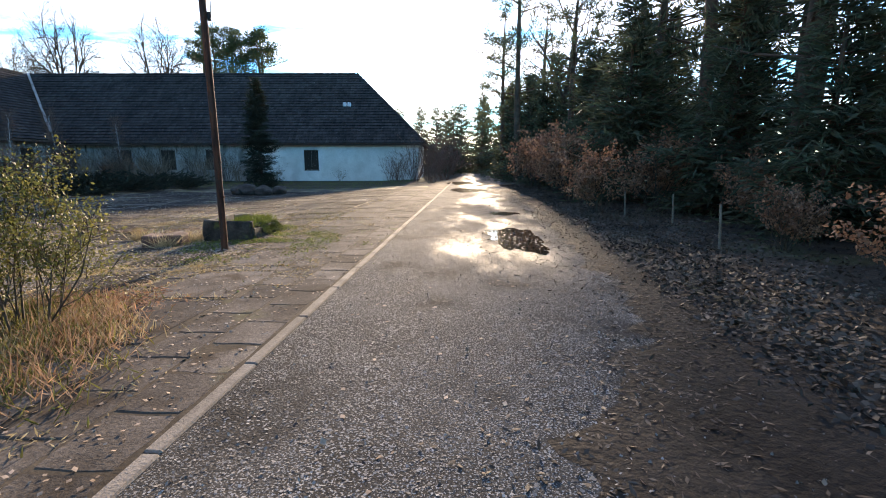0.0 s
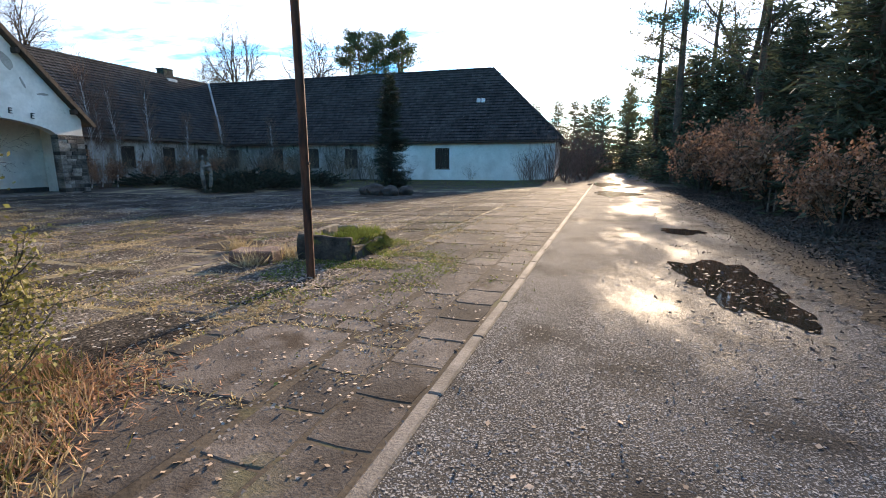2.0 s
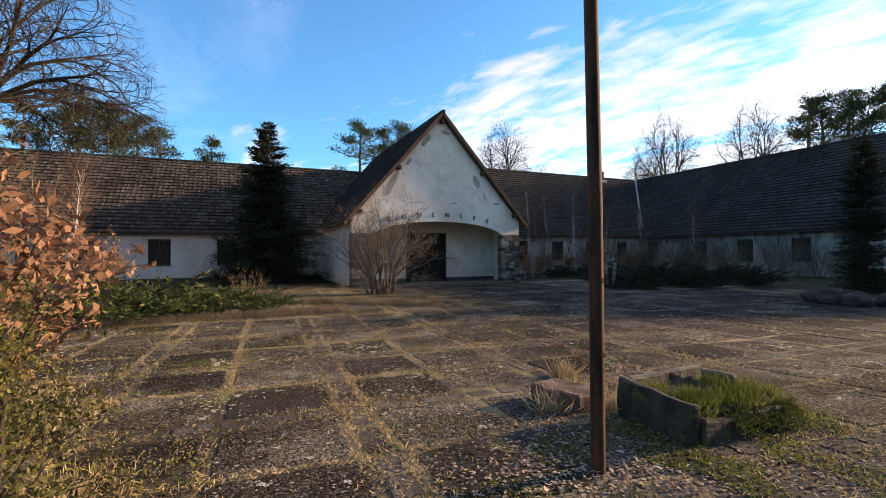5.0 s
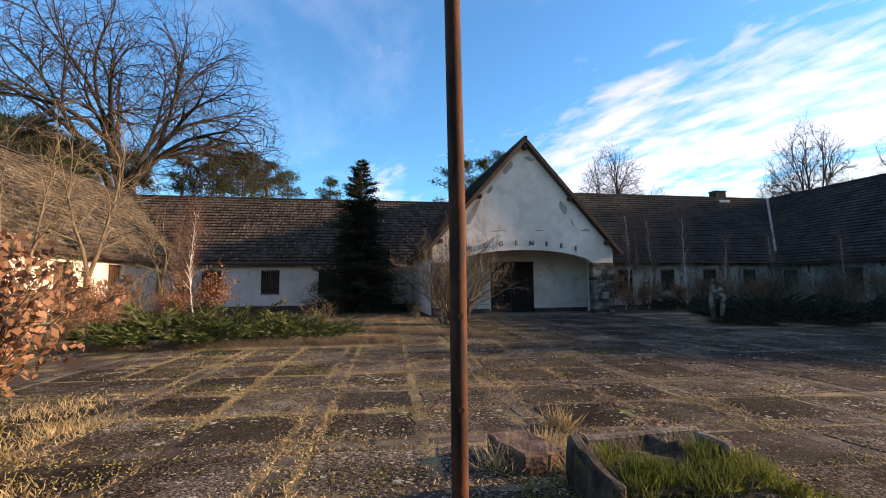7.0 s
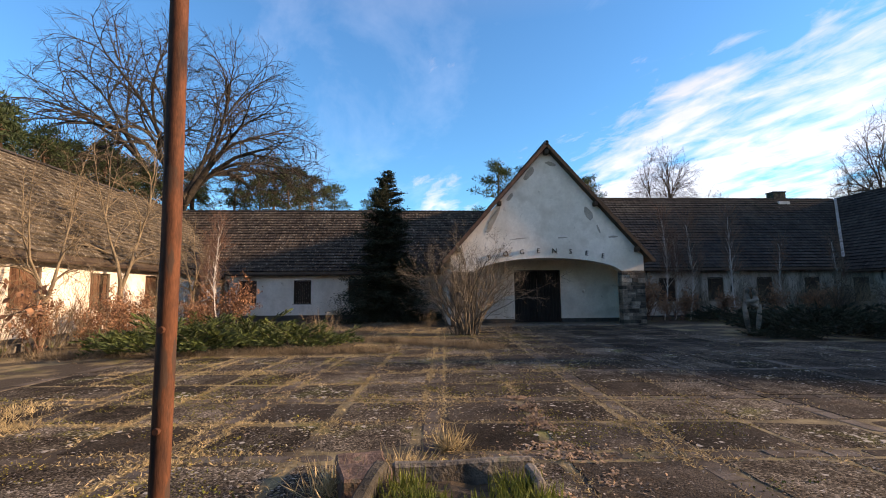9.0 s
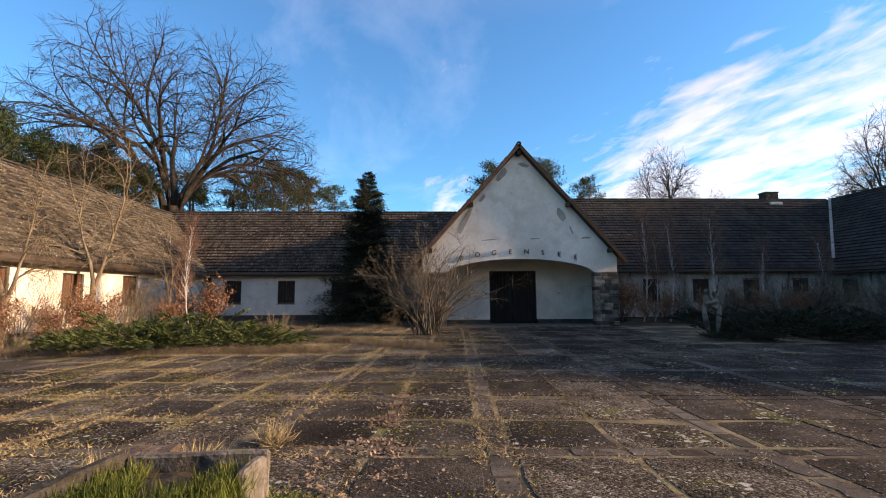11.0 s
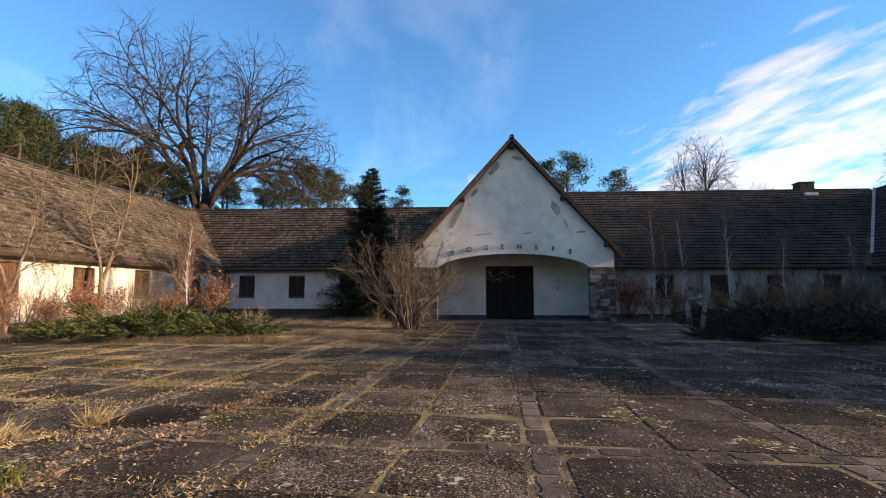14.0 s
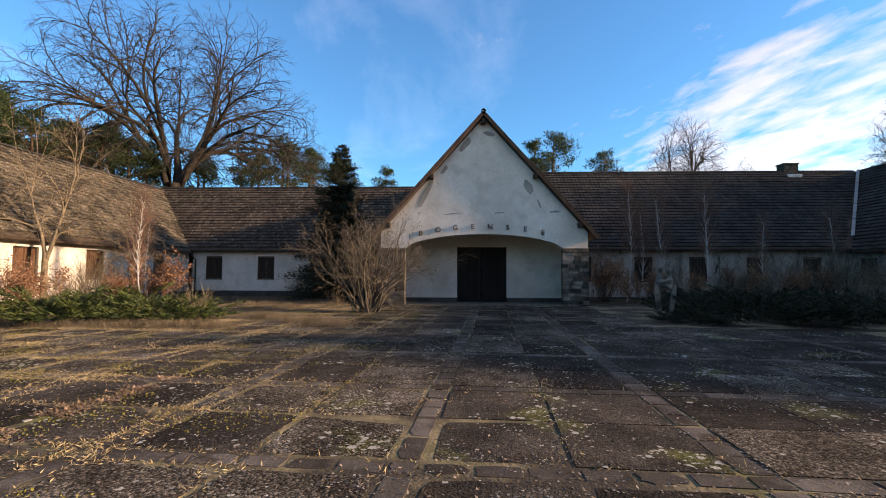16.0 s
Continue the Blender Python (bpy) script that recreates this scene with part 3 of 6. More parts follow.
def window(at, turn, w, h, wood="shutter", tone="dark brown"):
    """A window closed by two board shutters in a frame; the sill stands proud. Local x along the wall, -y outwards."""
    WINDOWS[0] += 1
    ob = empty("window_%d" % WINDOWS[0], at, "small window closed by %s board shutters" % tone, "window", kind="structure", turn=turn)
    fr = bmesh.new()
    for lo, hi in (((-w / 2, 0.02, 0), (-w / 2 + 0.07, 0.12, h)), ((w / 2 - 0.07, 0.02, 0), (w / 2, 0.12, h)),
                   ((-w / 2 + 0.07, 0.02, h - 0.07), (w / 2 - 0.07, 0.12, h)), ((-w / 2 + 0.07, 0.02, 0), (w / 2 - 0.07, 0.12, 0.07))):
        box(lo, hi, 0.008, fr)
    part("window_frame", fr, M["dark_wood"], ob)
    part("window_sill", box((-w / 2 - 0.06, -0.07, -0.07), (w / 2 + 0.06, 0.1, -0.003), 0.01), M["plaster_bare"], ob)
    leaf = (w - 0.15) / 2
    for s in (-1, 1):
        x0 = -leaf - 0.004 if s < 0 else 0.004
        n = 4
        shutter = part("shutter", box((x0 + 0.01, 0.075, 0.2), (x0 + leaf - 0.01, 0.1, 0.27), 0.004), M[wood], ob)
        for i in range(n):
            a = x0 + leaf * i / n
            part("board", box((a + 0.003, 0.04, 0.08), (a + leaf / n - 0.003, 0.07, h - 0.08), 0.006), M[wood], shutter)
    return ob


def along_x(y, s):
    """Wall in the x-z plane; s = 1 thickens towards +y."""
    return lambda u, z, d: (u, y + s * d, z)


def along_y(x, s):
    return lambda u, z, d: (x + s * d, u, z)


# main range: a lower part and a higher part, either side of the gabled porch
W = 1.26
left_main = [(-3.28, 1.15), (0.64, 1.15), (4.6, 1.15)]
right_main = [(23.6, 1.08), (27.83, 1.08), (31.6, 1.08), (35.5, 1.08), (39.3, 1.08)]
left_wing = [(-32.0, 1.2, 1.1), (-26.6, 1.25, 1.26), (-22.5, 1.2, 1.3), (-18.5, 1.28, 1.4), (-14.4, 1.28, 1.4), (-10.3, 1.28, 1.4)]
right_wing = [(-33.4, 0.95), (-28.4, 0.95), (-24.5, 0.95), (-20.5, 0.95), (-11.75, 0.92)]

house = empty("manor_house", (0, 0, 0), "long white plastered manor with steep dark tiled roofs, deserted", "house")
XL, XR, YL, YR = -35.4, -34.6, -5.2, 42.0
holes = [(y - W / 2, y + W / 2, z, z + 1.7) for y, z in left_main]
part("wall", wall_sheet(-4.9, 10.9, 0.32, EAVE, holes, along_y(XL, -1), 0.4), M["plaster"], house)
holes = [(y - W / 2, y + W / 2, z, z + 1.75) for y, z in right_main]
part("wall", wall_sheet(21.7, 41.99, 0.02, EAVE, holes, along_y(XR, -1), 0.4), M["plaster_grime_shade"], house, "grime-streaked plaster wall, its base tone lowered for shade")
holes = [(x - w / 2, x + w / 2, z, z + 1.6) for x, z, w in left_wing]
part("wall", wall_sheet(-35.4, -4.0, 0.3, 3.3, holes, along_x(YL, -1), 0.4), M["plaster"], house)
holes = [(x - 0.65, x + 0.65, z, z + 1.8) for x, z in right_wing]
part("wall", wall_sheet(-35.0, -15.9, -0.02, 3.3, [h for h in holes if h[1] < -15.9], along_x(YR, 1), 0.4), M["plaster_grime_shade"], house, "grime-streaked plaster wall, its base tone lowered for shade")
part("wall", wall_sheet(-15.9, -2.2, -0.02, 3.3, [h for h in holes if h[0] > -15.9], along_x(YR, 1), 0.4), M["plaster"], house)
part("plinth", box((XL - 0.4, -5.1, -0.3), (XL + 0.02, 10.9, 0.318), 0.01), M["plinth"], house)
part("plinth", box((XR - 0.4, 21.7, -0.3), (XR + 0.02, 41.9, 0.018), 0.01), M["plinth"], house)
part("plinth", box((-35.4, YL - 0.4, -0.3), (-4.0, YL + 0.02, 0.298), 0.01), M["plinth"], house)
part("plinth", box((-35.0, YR - 0.02, -0.4), (-2.2, YR + 0.4, -0.022), 0.01), M["plinth"], house)
# walls out of sight that close the ranges
part("wall", box((-46.2, -16.0, -0.3), (-45.8, 53.6, 3.3)), M["plaster"], house)
part("wall", box((-45.8, -16.0, -0.3), (-4.4, -15.6, 3.3)), M["plaster"], house)
part("wall", box((-45.8, 53.2, -0.3), (-2.6, 53.6, 3.3)), M["plaster"], house)
part("wall", box((-2.6, 42.42, -0.3), (-2.2, 53.6, 3.3)), M["plaster"], house)
part("wall", box((-4.4, -15.6, -0.3), (-4.0, -5.62, 3.3)), M["plaster"], house)
# Shutters on shaded walls take dark_wood, which puts the shade into their colour.
for y, z in left_main:
    window((XL - 0.06, y, z), 90, W, 1.7, "dark_wood", "shade-darkened")
for y, z in right_main:
    window((XR - 0.06, y, z), 90, W, 1.75, "dark_wood", "shade-darkened")
for x, z, w in left_wing:
    window((x, YL - 0.06, z), 180, w, 1.6, "shutter", "lighter red-brown")
for x, z in right_wing:
    window((x, YR + 0.06, z), 0, 1.3, 1.8, "dark_wood", "shade-darkened")


rf = part("roof", box((-45.7, -5.0, 3.2), (-35.9, 41.0, 3.28)), M["roof_under"], house, "steep roof of weathered dark tiles")
# lower main range, ridge 8.95
RL, RH = -40.9, 10.15
d45 = Vector((1, 0, -1)).normalized()
run = math.hypot(RL + 34.98, 8.95 - EAVE + 0.1)
dl = Vector((-34.98 - RL, 0, EAVE - 0.1 - 8.95)).normalized()
slab_slope("slope", [(RL, -11.2, 8.95), (RL, 16.2, 8.95), (-34.98, 16.2, EAVE - 0.1), (-34.98, -5.0, EAVE - 0.1)], 0.12, M["roof_under"], rf)
roof_tiles("tiles", (RL, -11.1, 8.95), (0, 1, 0), dl, 27.2, run, M["tile_main"], rf, lambda u, v: u > v * 0.75)
ridge_line("ridge_tiles", (RL, -11, 8.97), (RL, 16, 8.97), M["tile_dark"], rf)
slab_slope("slope", [(RL, -16, 8.95), (RL, 16, 8.95), (-46.8, 16, 3.2), (-46.8, -16, 3.2)], 0.12, M["tile_dark"], rf)
# left wing
YQ = -10.9
dn = Vector((0, -4.78 - YQ, 3.2 - 8.75)).normalized()
run = math.hypot(-4.78 - YQ, 3.2 - 8.75)
slab_slope("slope", [(-40.9, YQ, 8.75), (-10, YQ, 8.75), (-3.6, -4.78, 3.2), (-34.9, -4.78, 3.2)], 0.12, M["roof_under"], rf)
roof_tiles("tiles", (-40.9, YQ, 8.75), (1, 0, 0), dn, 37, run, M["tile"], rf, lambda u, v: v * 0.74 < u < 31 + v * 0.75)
ridge_line("ridge_tiles", (-40.9, YQ, 8.8), (-10, YQ, 8.8), M["tile_dark"], rf)
slab_slope("slope", [(-46.8, YQ, 8.75), (-10, YQ, 8.75), (-3.6, -16.6, 3.2), (-46.8, -16.6, 3.2)], 0.12, M["tile_dark"], rf)
slab_slope("slope", [(-10, YQ, 8.75), (-3.6, -16.6, 3.2), (-3.6, -4.78, 3.2)], 0.12, M["tile_dark"], rf)
# higher main range
run = math.hypot(RL + 34.15, RH - EAVE)
dl = Vector((-34.15 - RL, 0, EAVE - RH)).normalized()
slab_slope("slope", [(RL, 16.2, RH), (RL, 48.0, RH), (-34.15, 41.6, EAVE), (-34.15, 16.2, EAVE)], 0.12, M["roof_under"], rf)
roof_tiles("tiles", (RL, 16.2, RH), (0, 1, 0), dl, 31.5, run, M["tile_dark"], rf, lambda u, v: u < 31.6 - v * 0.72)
ridge_line("ridge_tiles", (RL, 16.2, RH + 0.02), (RL, 47.8, RH + 0.02), M["tile_dark"], rf)
slab_slope("slope", [(RL, 16.2, RH), (RL, 54, RH), (-47.6, 54, 3.4), (-47.6, 16.2, 3.4)], 0.12, M["tile_dark"], rf)
part("roof_gable", prism([(RL + 6.7, EAVE), (RL, RH - 0.1), (RL - 6.7, EAVE)], "y", 16.25, 16.5), M["plaster_bare"], rf)
# right wing with a hipped end
YW = 47.9
dn = Vector((0, 41.55 - YW, 3.25 - RH)).normalized()
run = math.hypot(41.55 - YW, 3.25 - RH)
slab_slope("slope", [(RL, YW, RH), (-8.4, YW, RH), (-1.5, 41.55, 3.25), (-34.3, 41.55, 3.25)], 0.12, M["roof_under"], rf)
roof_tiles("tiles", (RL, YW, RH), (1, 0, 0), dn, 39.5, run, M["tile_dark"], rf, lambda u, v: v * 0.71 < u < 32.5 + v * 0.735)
ridge_line("ridge_tiles", (RL, YW, RH + 0.02), (-8.4, YW, RH + 0.02), M["tile_dark"], rf)
ridge_line("hip_tiles", (-8.4, YW, RH + 0.03), (-1.5, 41.55, 3.3), M["tile_dark"], rf)
# hip end in the lighter tile, which paints the sun onto it
slab_slope("slope", [(-8.4, YW, RH), (-1.5, 54.2, 3.25), (-1.5, 41.55, 3.25)], 0.12, M["tile"], rf)
roof_tiles("tiles", (-8.4, 41.6, RH), (0, 1, 0), (6.9, 0, 3.25 - RH), 12.6, math.hypot(6.9, RH - 3.25), M["tile"], rf,
           lambda u, v: abs(u - 6.3) < v * 0.64)
slab_slope("slope", [(RL, YW, RH), (-8.4, YW, RH), (-1.5, 54.2, 3.25), (-46, 54.2, 3.25)], 0.12, M["tile_dark"], rf)
# valley sheet between the higher range and the right wing
va, vb = Vector((RL + 0.1, YW - 0.1, RH + 0.1)), Vector((-34.9, 42.3, 4.3))
side = Vector((1, 1, 0)).normalized()
vs = bmesh.new()
for i in range(9):
    p, q = va.lerp(vb, i / 9), va.lerp(vb, (i + 1) / 9)
    wob = 0.03 * math.sin(i * 2.3)
    f = [vs.verts.new(c + Vector((0, 0, 0.09 + wob))) for c in (p - side * 0.1, p + side * 0.1, q + side * 0.1, q - side * 0.1)]
    vs.faces.new(f)
bmesh.ops.solidify(vs, geom=vs.faces[:], thickness=0.02)
part("valley_sheet", vs, M["lead"], rf, "pale bent metal valley sheet")
vt = empty("roof_vent", (-9.0, 44.72, 6.66), "small pale roof vent tile on the dark slope", "vent")
part("cowl", box((-0.3, -0.2, 0), (0.05, 0.15, 0.42), 0.05), M["lead"], vt)
part("cowl", box((0.12, -0.2, 0), (0.45, 0.15, 0.42), 0.05), M["lead"], vt)
vt.matrix_basis = pose(-9.0, 44.72, 6.66, -20)
ch = empty("chimney", (RL - 0.3, 42.4, 9.75), "low plastered chimney stack astride the roof ridge", "chimney")
part("stack", box((-0.45, -0.6, -0.8), (0.45, 0.6, 1.05), 0.03), M["mossy_dark"], ch)
part("cap", box((-0.5, -0.65, 1.05), (0.5, 0.65, 1.15), 0.02), M["plinth"], ch)
part("flashing", box((0.4, -0.55, -0.15), (0.95, 0.55, 0.12), 0.04), M["lead"], ch, "pale sheet flashing at the foot")
part("downpipe", mesh_of("downpipe", *tubes([([(-35.05, -4.75, 3.15), (-35.1, -4.8, 2.9), (-35.25, -4.6, 2.6), (-35.25, -4.6, 0.2)], [0.06] * 4)]), M["dark_wood"]), M["dark_wood"], house)

for lo, hi in (((-34.9, -4.78, 3.04), (-3.6, -4.64, 3.16)), ((-34.98, -4.6, 3.18), (-34.84, 10.8, 3.3)), ((-34.15, 21.7, 3.28), (-34.02, 41.4, 3.4)), ((-34.0, 41.42, 3.1), (-1.6, 41.55, 3.22))):
    part("gutter", box(lo, hi, 0.03), M["dark_wood"], house)

# ---- the gabled porch ----
GX, GY = -25.9, 16.25
porch = empty("gabled_porch", (GX, GY, 0), "tall white plastered gabled porch over a wide shallow arch", "porch")
apex, half = 10.1, 5.4
SL = 1.126


def arch(y):
    """Underside of the shallow arch at the distance y from the middle."""
    return 2.95 + 0.73 * math.sqrt(max(0.0, 1 - (y / 4.1) ** 2)) ** 1.3


n = 24
bm = bmesh.new()
ys = [-half] + [-4.1 + 8.2 * i / n for i in range(n + 1)] + [half]
for i in range(len(ys) - 1):
    a, b = ys[i], ys[i + 1]
    z0a = arch(a) if abs(a) <= 4.1 and 0 < i else 2.95
    z0b = arch(b) if abs(b) <= 4.1 and i < len(ys) - 2 else 2.95
    def top(y):
        return apex - 0.25 - abs(y) * SL
    cols = [(a, z0a, top(a)), (b, z0b, top(b))]
    if a < 0 < b:
        cols.insert(1, (0, arch(0), top(0)))
    for (p, l0, h0), (q, l1, h1) in zip(cols, cols[1:]):
        v = [bm.verts.new(c) for c in ((0, p, l0), (0, q, l1), (0, q, h1), (0, p, h0), (-0.5, p, l0), (-0.5, q, l1), (-0.5, q, h1), (-0.5, p, h0))]
        bm.faces.new(v[:4])
        bm.faces.new(v[7:3:-1])
        bm.faces.new((v[0], v[4], v[5], v[1]))
bmesh.ops.remove_doubles(bm, verts=bm.verts[:], dist=0.001)
part("gable_wall", bm, M["plaster"], porch)
for s in (-1, 1):
    lo, hi = sorted((s * half, s * (half - 0.4)))
    holes = [(-6.2, -5.4, 1.3, 2.3), (-4.2, -3.4, 1.3, 2.3)] if s < 0 else []
    part("side_wall", wall_sheet(-9.2, -0.55, 0.0, 3.9, holes, (lambda u, z, d, s=s: (u, s * (half - d), z)), 0.4), M["plaster"], porch)
back = wall_sheet(-half + 0.42, half - 0.42, 0.24, 4.2, [(-1.4, 1.44, 0.24, 3.14)], lambda u, z, d: (-2.5 - d, u, z), 0.4)
part("back_wall", back, M["plaster"], porch)
part("plinth", box((-2.5, -half + 0.42, -0.1), (-2.46, -1.42, 0.236), 0.01), M["plinth"], porch)
part("plinth", box((-2.5, 1.46, -0.1), (-2.46, half - 0.42, 0.236), 0.01), M["plinth"], porch)
part("soffit", box((-2.5, -half + 0.42, 3.75), (-0.52, half - 0.42, 3.85)), M["plaster"], porch)
part("porch_floor", box((-2.9, -half + 0.45, -0.1), (-0.1, half - 0.45, 0.0), 0.02), M["concrete"], porch)
door = empty("door_1", (GX - 2.62, GY + 0.02, 0.0), "wide dark double door standing in a deep recess", "door", kind="structure")
for s in (-1, 1):
    lo, hi = sorted((s * 0.01, s * 1.36))
    lf = part("door_leaf", box((-0.1, lo, 0.02), (-0.06, hi, 3.08), 0.006), M["black_door"], door)
    for i in range(7):
        y = lo + (hi - lo) * i / 7
        part("board", box((-0.06, y + 0.006, 0.03), (-0.03, y + (hi - lo) / 7 - 0.006, 3.07), 0.006), M["black_door"], lf)
part("pane", box((-0.058, -0.5, 0.7), (-0.022, -0.02, 1.9)), M["void"], door)
frame_b = bmesh.new()
box((-0.12, -1.42, 0.0), (0.02, -1.36, 3.14), 0.01, frame_b)
box((-0.12, 1.36, 0.0), (0.02, 1.42, 3.14), 0.01, frame_b)
box((-0.12, -1.36, 3.08), (0.02, 1.36, 3.14), 0.01, frame_b)
part("door_frame", frame_b, M["dark_wood"], door)

pr = part("porch_roof", box((-9.0, -half + 0.45, 3.9), (-8.9, half - 0.45, 4.0)), M["roof_under"], porch, "steep tiled porch roof")
DEEP = -14.6
for s in (-1, 1):
    dn = Vector((0, s * 5.85, -5.85 * SL)).normalized()
    run = math.hypot(5.85, 5.85 * SL)
    slab_slope("slope", [(0.35, 0, apex), (DEEP, 0, apex), (DEEP, s * 5.85, apex - 5.85 * SL), (0.35, s * 5.85, apex - 5.85 * SL)], 0.14, M["roof_under"], pr)
    roof_tiles("tiles", (DEEP, 0, apex) if s > 0 else (DEEP, 0, apex), (1, 0, 0), dn, 14.9, run, M["tile_dark"], pr)
    n0 = Vector((0, s * SL, 1)).normalized()
    p0, p1 = Vector((0.33, 0, apex)), Vector((0.33, s * 5.9, apex - 5.9 * SL))
    vb_ = bmesh.new()
    w = [p0 + n0 * 0.05, p1 + n0 * 0.05, p1 - n0 * 0.13, p0 - n0 * 0.13]
    if s > 0:
        w.reverse()
    r0 = [vb_.verts.new(c) for c in w]
    r1 = [vb_.verts.new(c + Vector((0.05, 0, 0))) for c in w]
    vb_.faces.new(r0)
    vb_.faces.new(r1[::-1])
    for i in range(4):
        vb_.faces.new((r0[i], r0[(i + 1) % 4], r1[(i + 1) % 4], r1[i]))
    part("verge_board", vb_, M["verge"] if s < 0 else M["dark_wood"], pr)
    for f in (0.5, 0.92):
        y = s * half * f
        part("purlin_end", box((0.0, y - 0.1, apex - 0.5 - abs(y) * SL), (0.34, y + 0.1, apex - 0.26 - abs(y) * SL), 0.02), M["dark_wood"], pr)
part("purlin_end", box((0.0, -0.12, apex - 0.62), (0.34, 0.12, apex - 0.36), 0.02), M["dark_wood"], pr)
ridge_line("ridge_tiles", (DEEP, 0, apex + 0.04), (0.42, 0, apex + 0.04), M["tile_dark"], pr)

# patches where the plaster has come away
for i, (y, z, ry, rz, lean) in enumerate(((-3.05, 5.75, 0.16, 0.75, -28), (2.35, 6.15, 0.2, 0.42, 32), (-2.05, 7.1, 0.1, 0.3, -40), (-0.95, 8.45, 0.16, 0.5, -38), (0.3, 9.0, 0.3, 0.1, -15),
                                          (3.7, 4.85, 0.3, 0.05, 4), (0.8, 4.8, 0.3, 0.035, 3), (-1.6, 4.75, 0.5, 0.03, 6), (2.9, 5.3, 0.05, 0.3, 20))):
    b = bmesh.new()
    n_ = 22
    ring = []
    for k in range(n_):
        a = 2 * math.pi * k / n_
        w = 1 + 0.35 * noise.noise(Vector((math.cos(a) * 1.5, math.sin(a) * 1.5, i * 3.7)))
        ring.append(Vector((0, ry * w * math.cos(a), rz * w * math.sin(a))))
    lo_ = [b.verts.new(p) for p in ring]
    hi_ = [b.verts.new(p * 0.93 + Vector((0.012, 0, 0))) for p in ring]
    b.faces.new(hi_)
    for k in range(n_):
        b.faces.new((lo_[k], lo_[(k + 1) % n_], hi_[(k + 1) % n_], hi_[k]))
    pt = part("plaster_patch", b, M["plaster_bare"], porch, "patch of bare grey render")
    pt.matrix_basis = pose(0.002, y, z, lean, 0, 0)

# iron letters following the arch
LETTERS = "BOGENSEE"
for i, ch_ in enumerate(LETTERS):
    y = 12.98 - GY + 0.905 * i
    cu = bpy.data.curves.new("letter", "FONT")
    cu.body, cu.size, cu.extrude, cu.align_x = ch_, 0.38, 0.02, "CENTER"
    lt = new("letter", cu)
    lt.matrix_basis = pose(0.03, y, arch(y) + 0.27, 90, 0, 90)
    me = bpy.data.meshes.new_from_object(lt)
    bpy.data.objects.remove(lt)
    me.materials.clear()
    me.materials.append(M["letter"])
    lo = part("letter", me, M["letter"], porch, "black metal letter")
    lo.matrix_basis = pose(0.03, y, arch(y) + 0.27, 90, 0, 90) @ pose(0, 0, 0, 0, 0, -math.degrees(0.045 * y))
for y in (-2.55, 2.8):
    lp = empty("wall_lamp", (GX - 2.49, GY + y, 1.85), "small pale round wall lamp beside the porch door", "lamp", "lamps beside the porch door")
    b = bmesh.new()
    bmesh.ops.create_uvsphere(b, u_segments=10, v_segments=6, radius=0.1)
    part("globe", b, M["plaster"], lp).location = (0.1, 0, 0)
    part("bracket", box((0, -0.03, -0.03), (0.06, 0.03, 0.03), 0.01), M["dark_wood"], lp)

# stone piers, laid in courses
rs = random.Random(5)
for s in (-1, 1):
    y0, y1 = sorted((s * 4.1, s * (half + 0.03)))
    core = part("stone_pier", box((-0.5, y0 + 0.03, -0.15), (-0.03, y1 - 0.03, 2.948)), M["mortar"], porch, "pier of coursed grey rubble stone")
    z = -0.1
    while z < 2.93:
        h = min(rs.uniform(0.09, 0.26), 2.94 - z)
        y = y0
        while y < y1 - 0.01:
            w = rs.uniform(0.22, 0.6)
            if y1 - (y + w) < 0.18:
                w = y1 - y
            part("stone", box((-0.5, y + 0.008, z + 0.008), (rs.uniform(0.0, 0.035), y + w - 0.008, z + h - 0.008), 0.012), M["stone_a"], core)
            y += w
        z += h


# ---- trees and shrubs ----
def grow(rng, p, d, length, radius, depth, lines, tips, kids=(5, 8), spread=0.75, lift=0.12, shrink=0.62, wander=0.13, first=0.3, segs=6, taper=0.35, least=0.005):
    """A limb and its branches, as polylines."""
    segs = min(segs, 3 if depth == 0 else 4 if depth == 1 else 8)
    pts, rad = [np.array(p)], [radius]
    d = np.array(d) / np.linalg.norm(d)
    step = length / segs
    ways = [d]
    for i in range(segs):
        d = d + rng.normal(0, wander, 3) + np.array([0, 0, lift * (0.4 if depth > 3 else 1)]) * 0.5
        d /= np.linalg.norm(d)
        pts.append(pts[-1] + d * step)
        rad.append(radius * (1 - (1 - taper) * (i + 1) / segs))
        ways.append(d)
    lines.append((pts, rad))
    if depth <= 0:
        tips.append((pts[-1], d))
        return
    n = rng.integers(kids[0], kids[1] + 1)
    turn = rng.uniform(0, 6.28)
    for k in range(n):
        f = first + (1 - first) * (k + rng.uniform(0.1, 0.9)) / n
        i = min(int(f * segs), segs - 1)
        q = pts[i] + (pts[i + 1] - pts[i]) * (f * segs - i)
        w = ways[i]
        turn += 2.4
        a = np.cross(w, [0.3, 0.2, 0.9])
        a /= np.linalg.norm(a) + 1e-9
        b = np.cross(w, a)
        out = math.cos(turn) * a + math.sin(turn) * b
        ang = spread * rng.uniform(0.7, 1.25)
        nd = w * math.cos(ang) + out * math.sin(ang)
        r = max(radius * (1 - (1 - taper) * f) * 0.62, least)
        grow(rng, q, nd, length * shrink * rng.uniform(0.7, 1.15) * (1.15 - 0.45 * f), r, depth - 1, lines, tips, kids, spread, lift, shrink, wander, 0.2, max(3, segs - 1), taper, least)


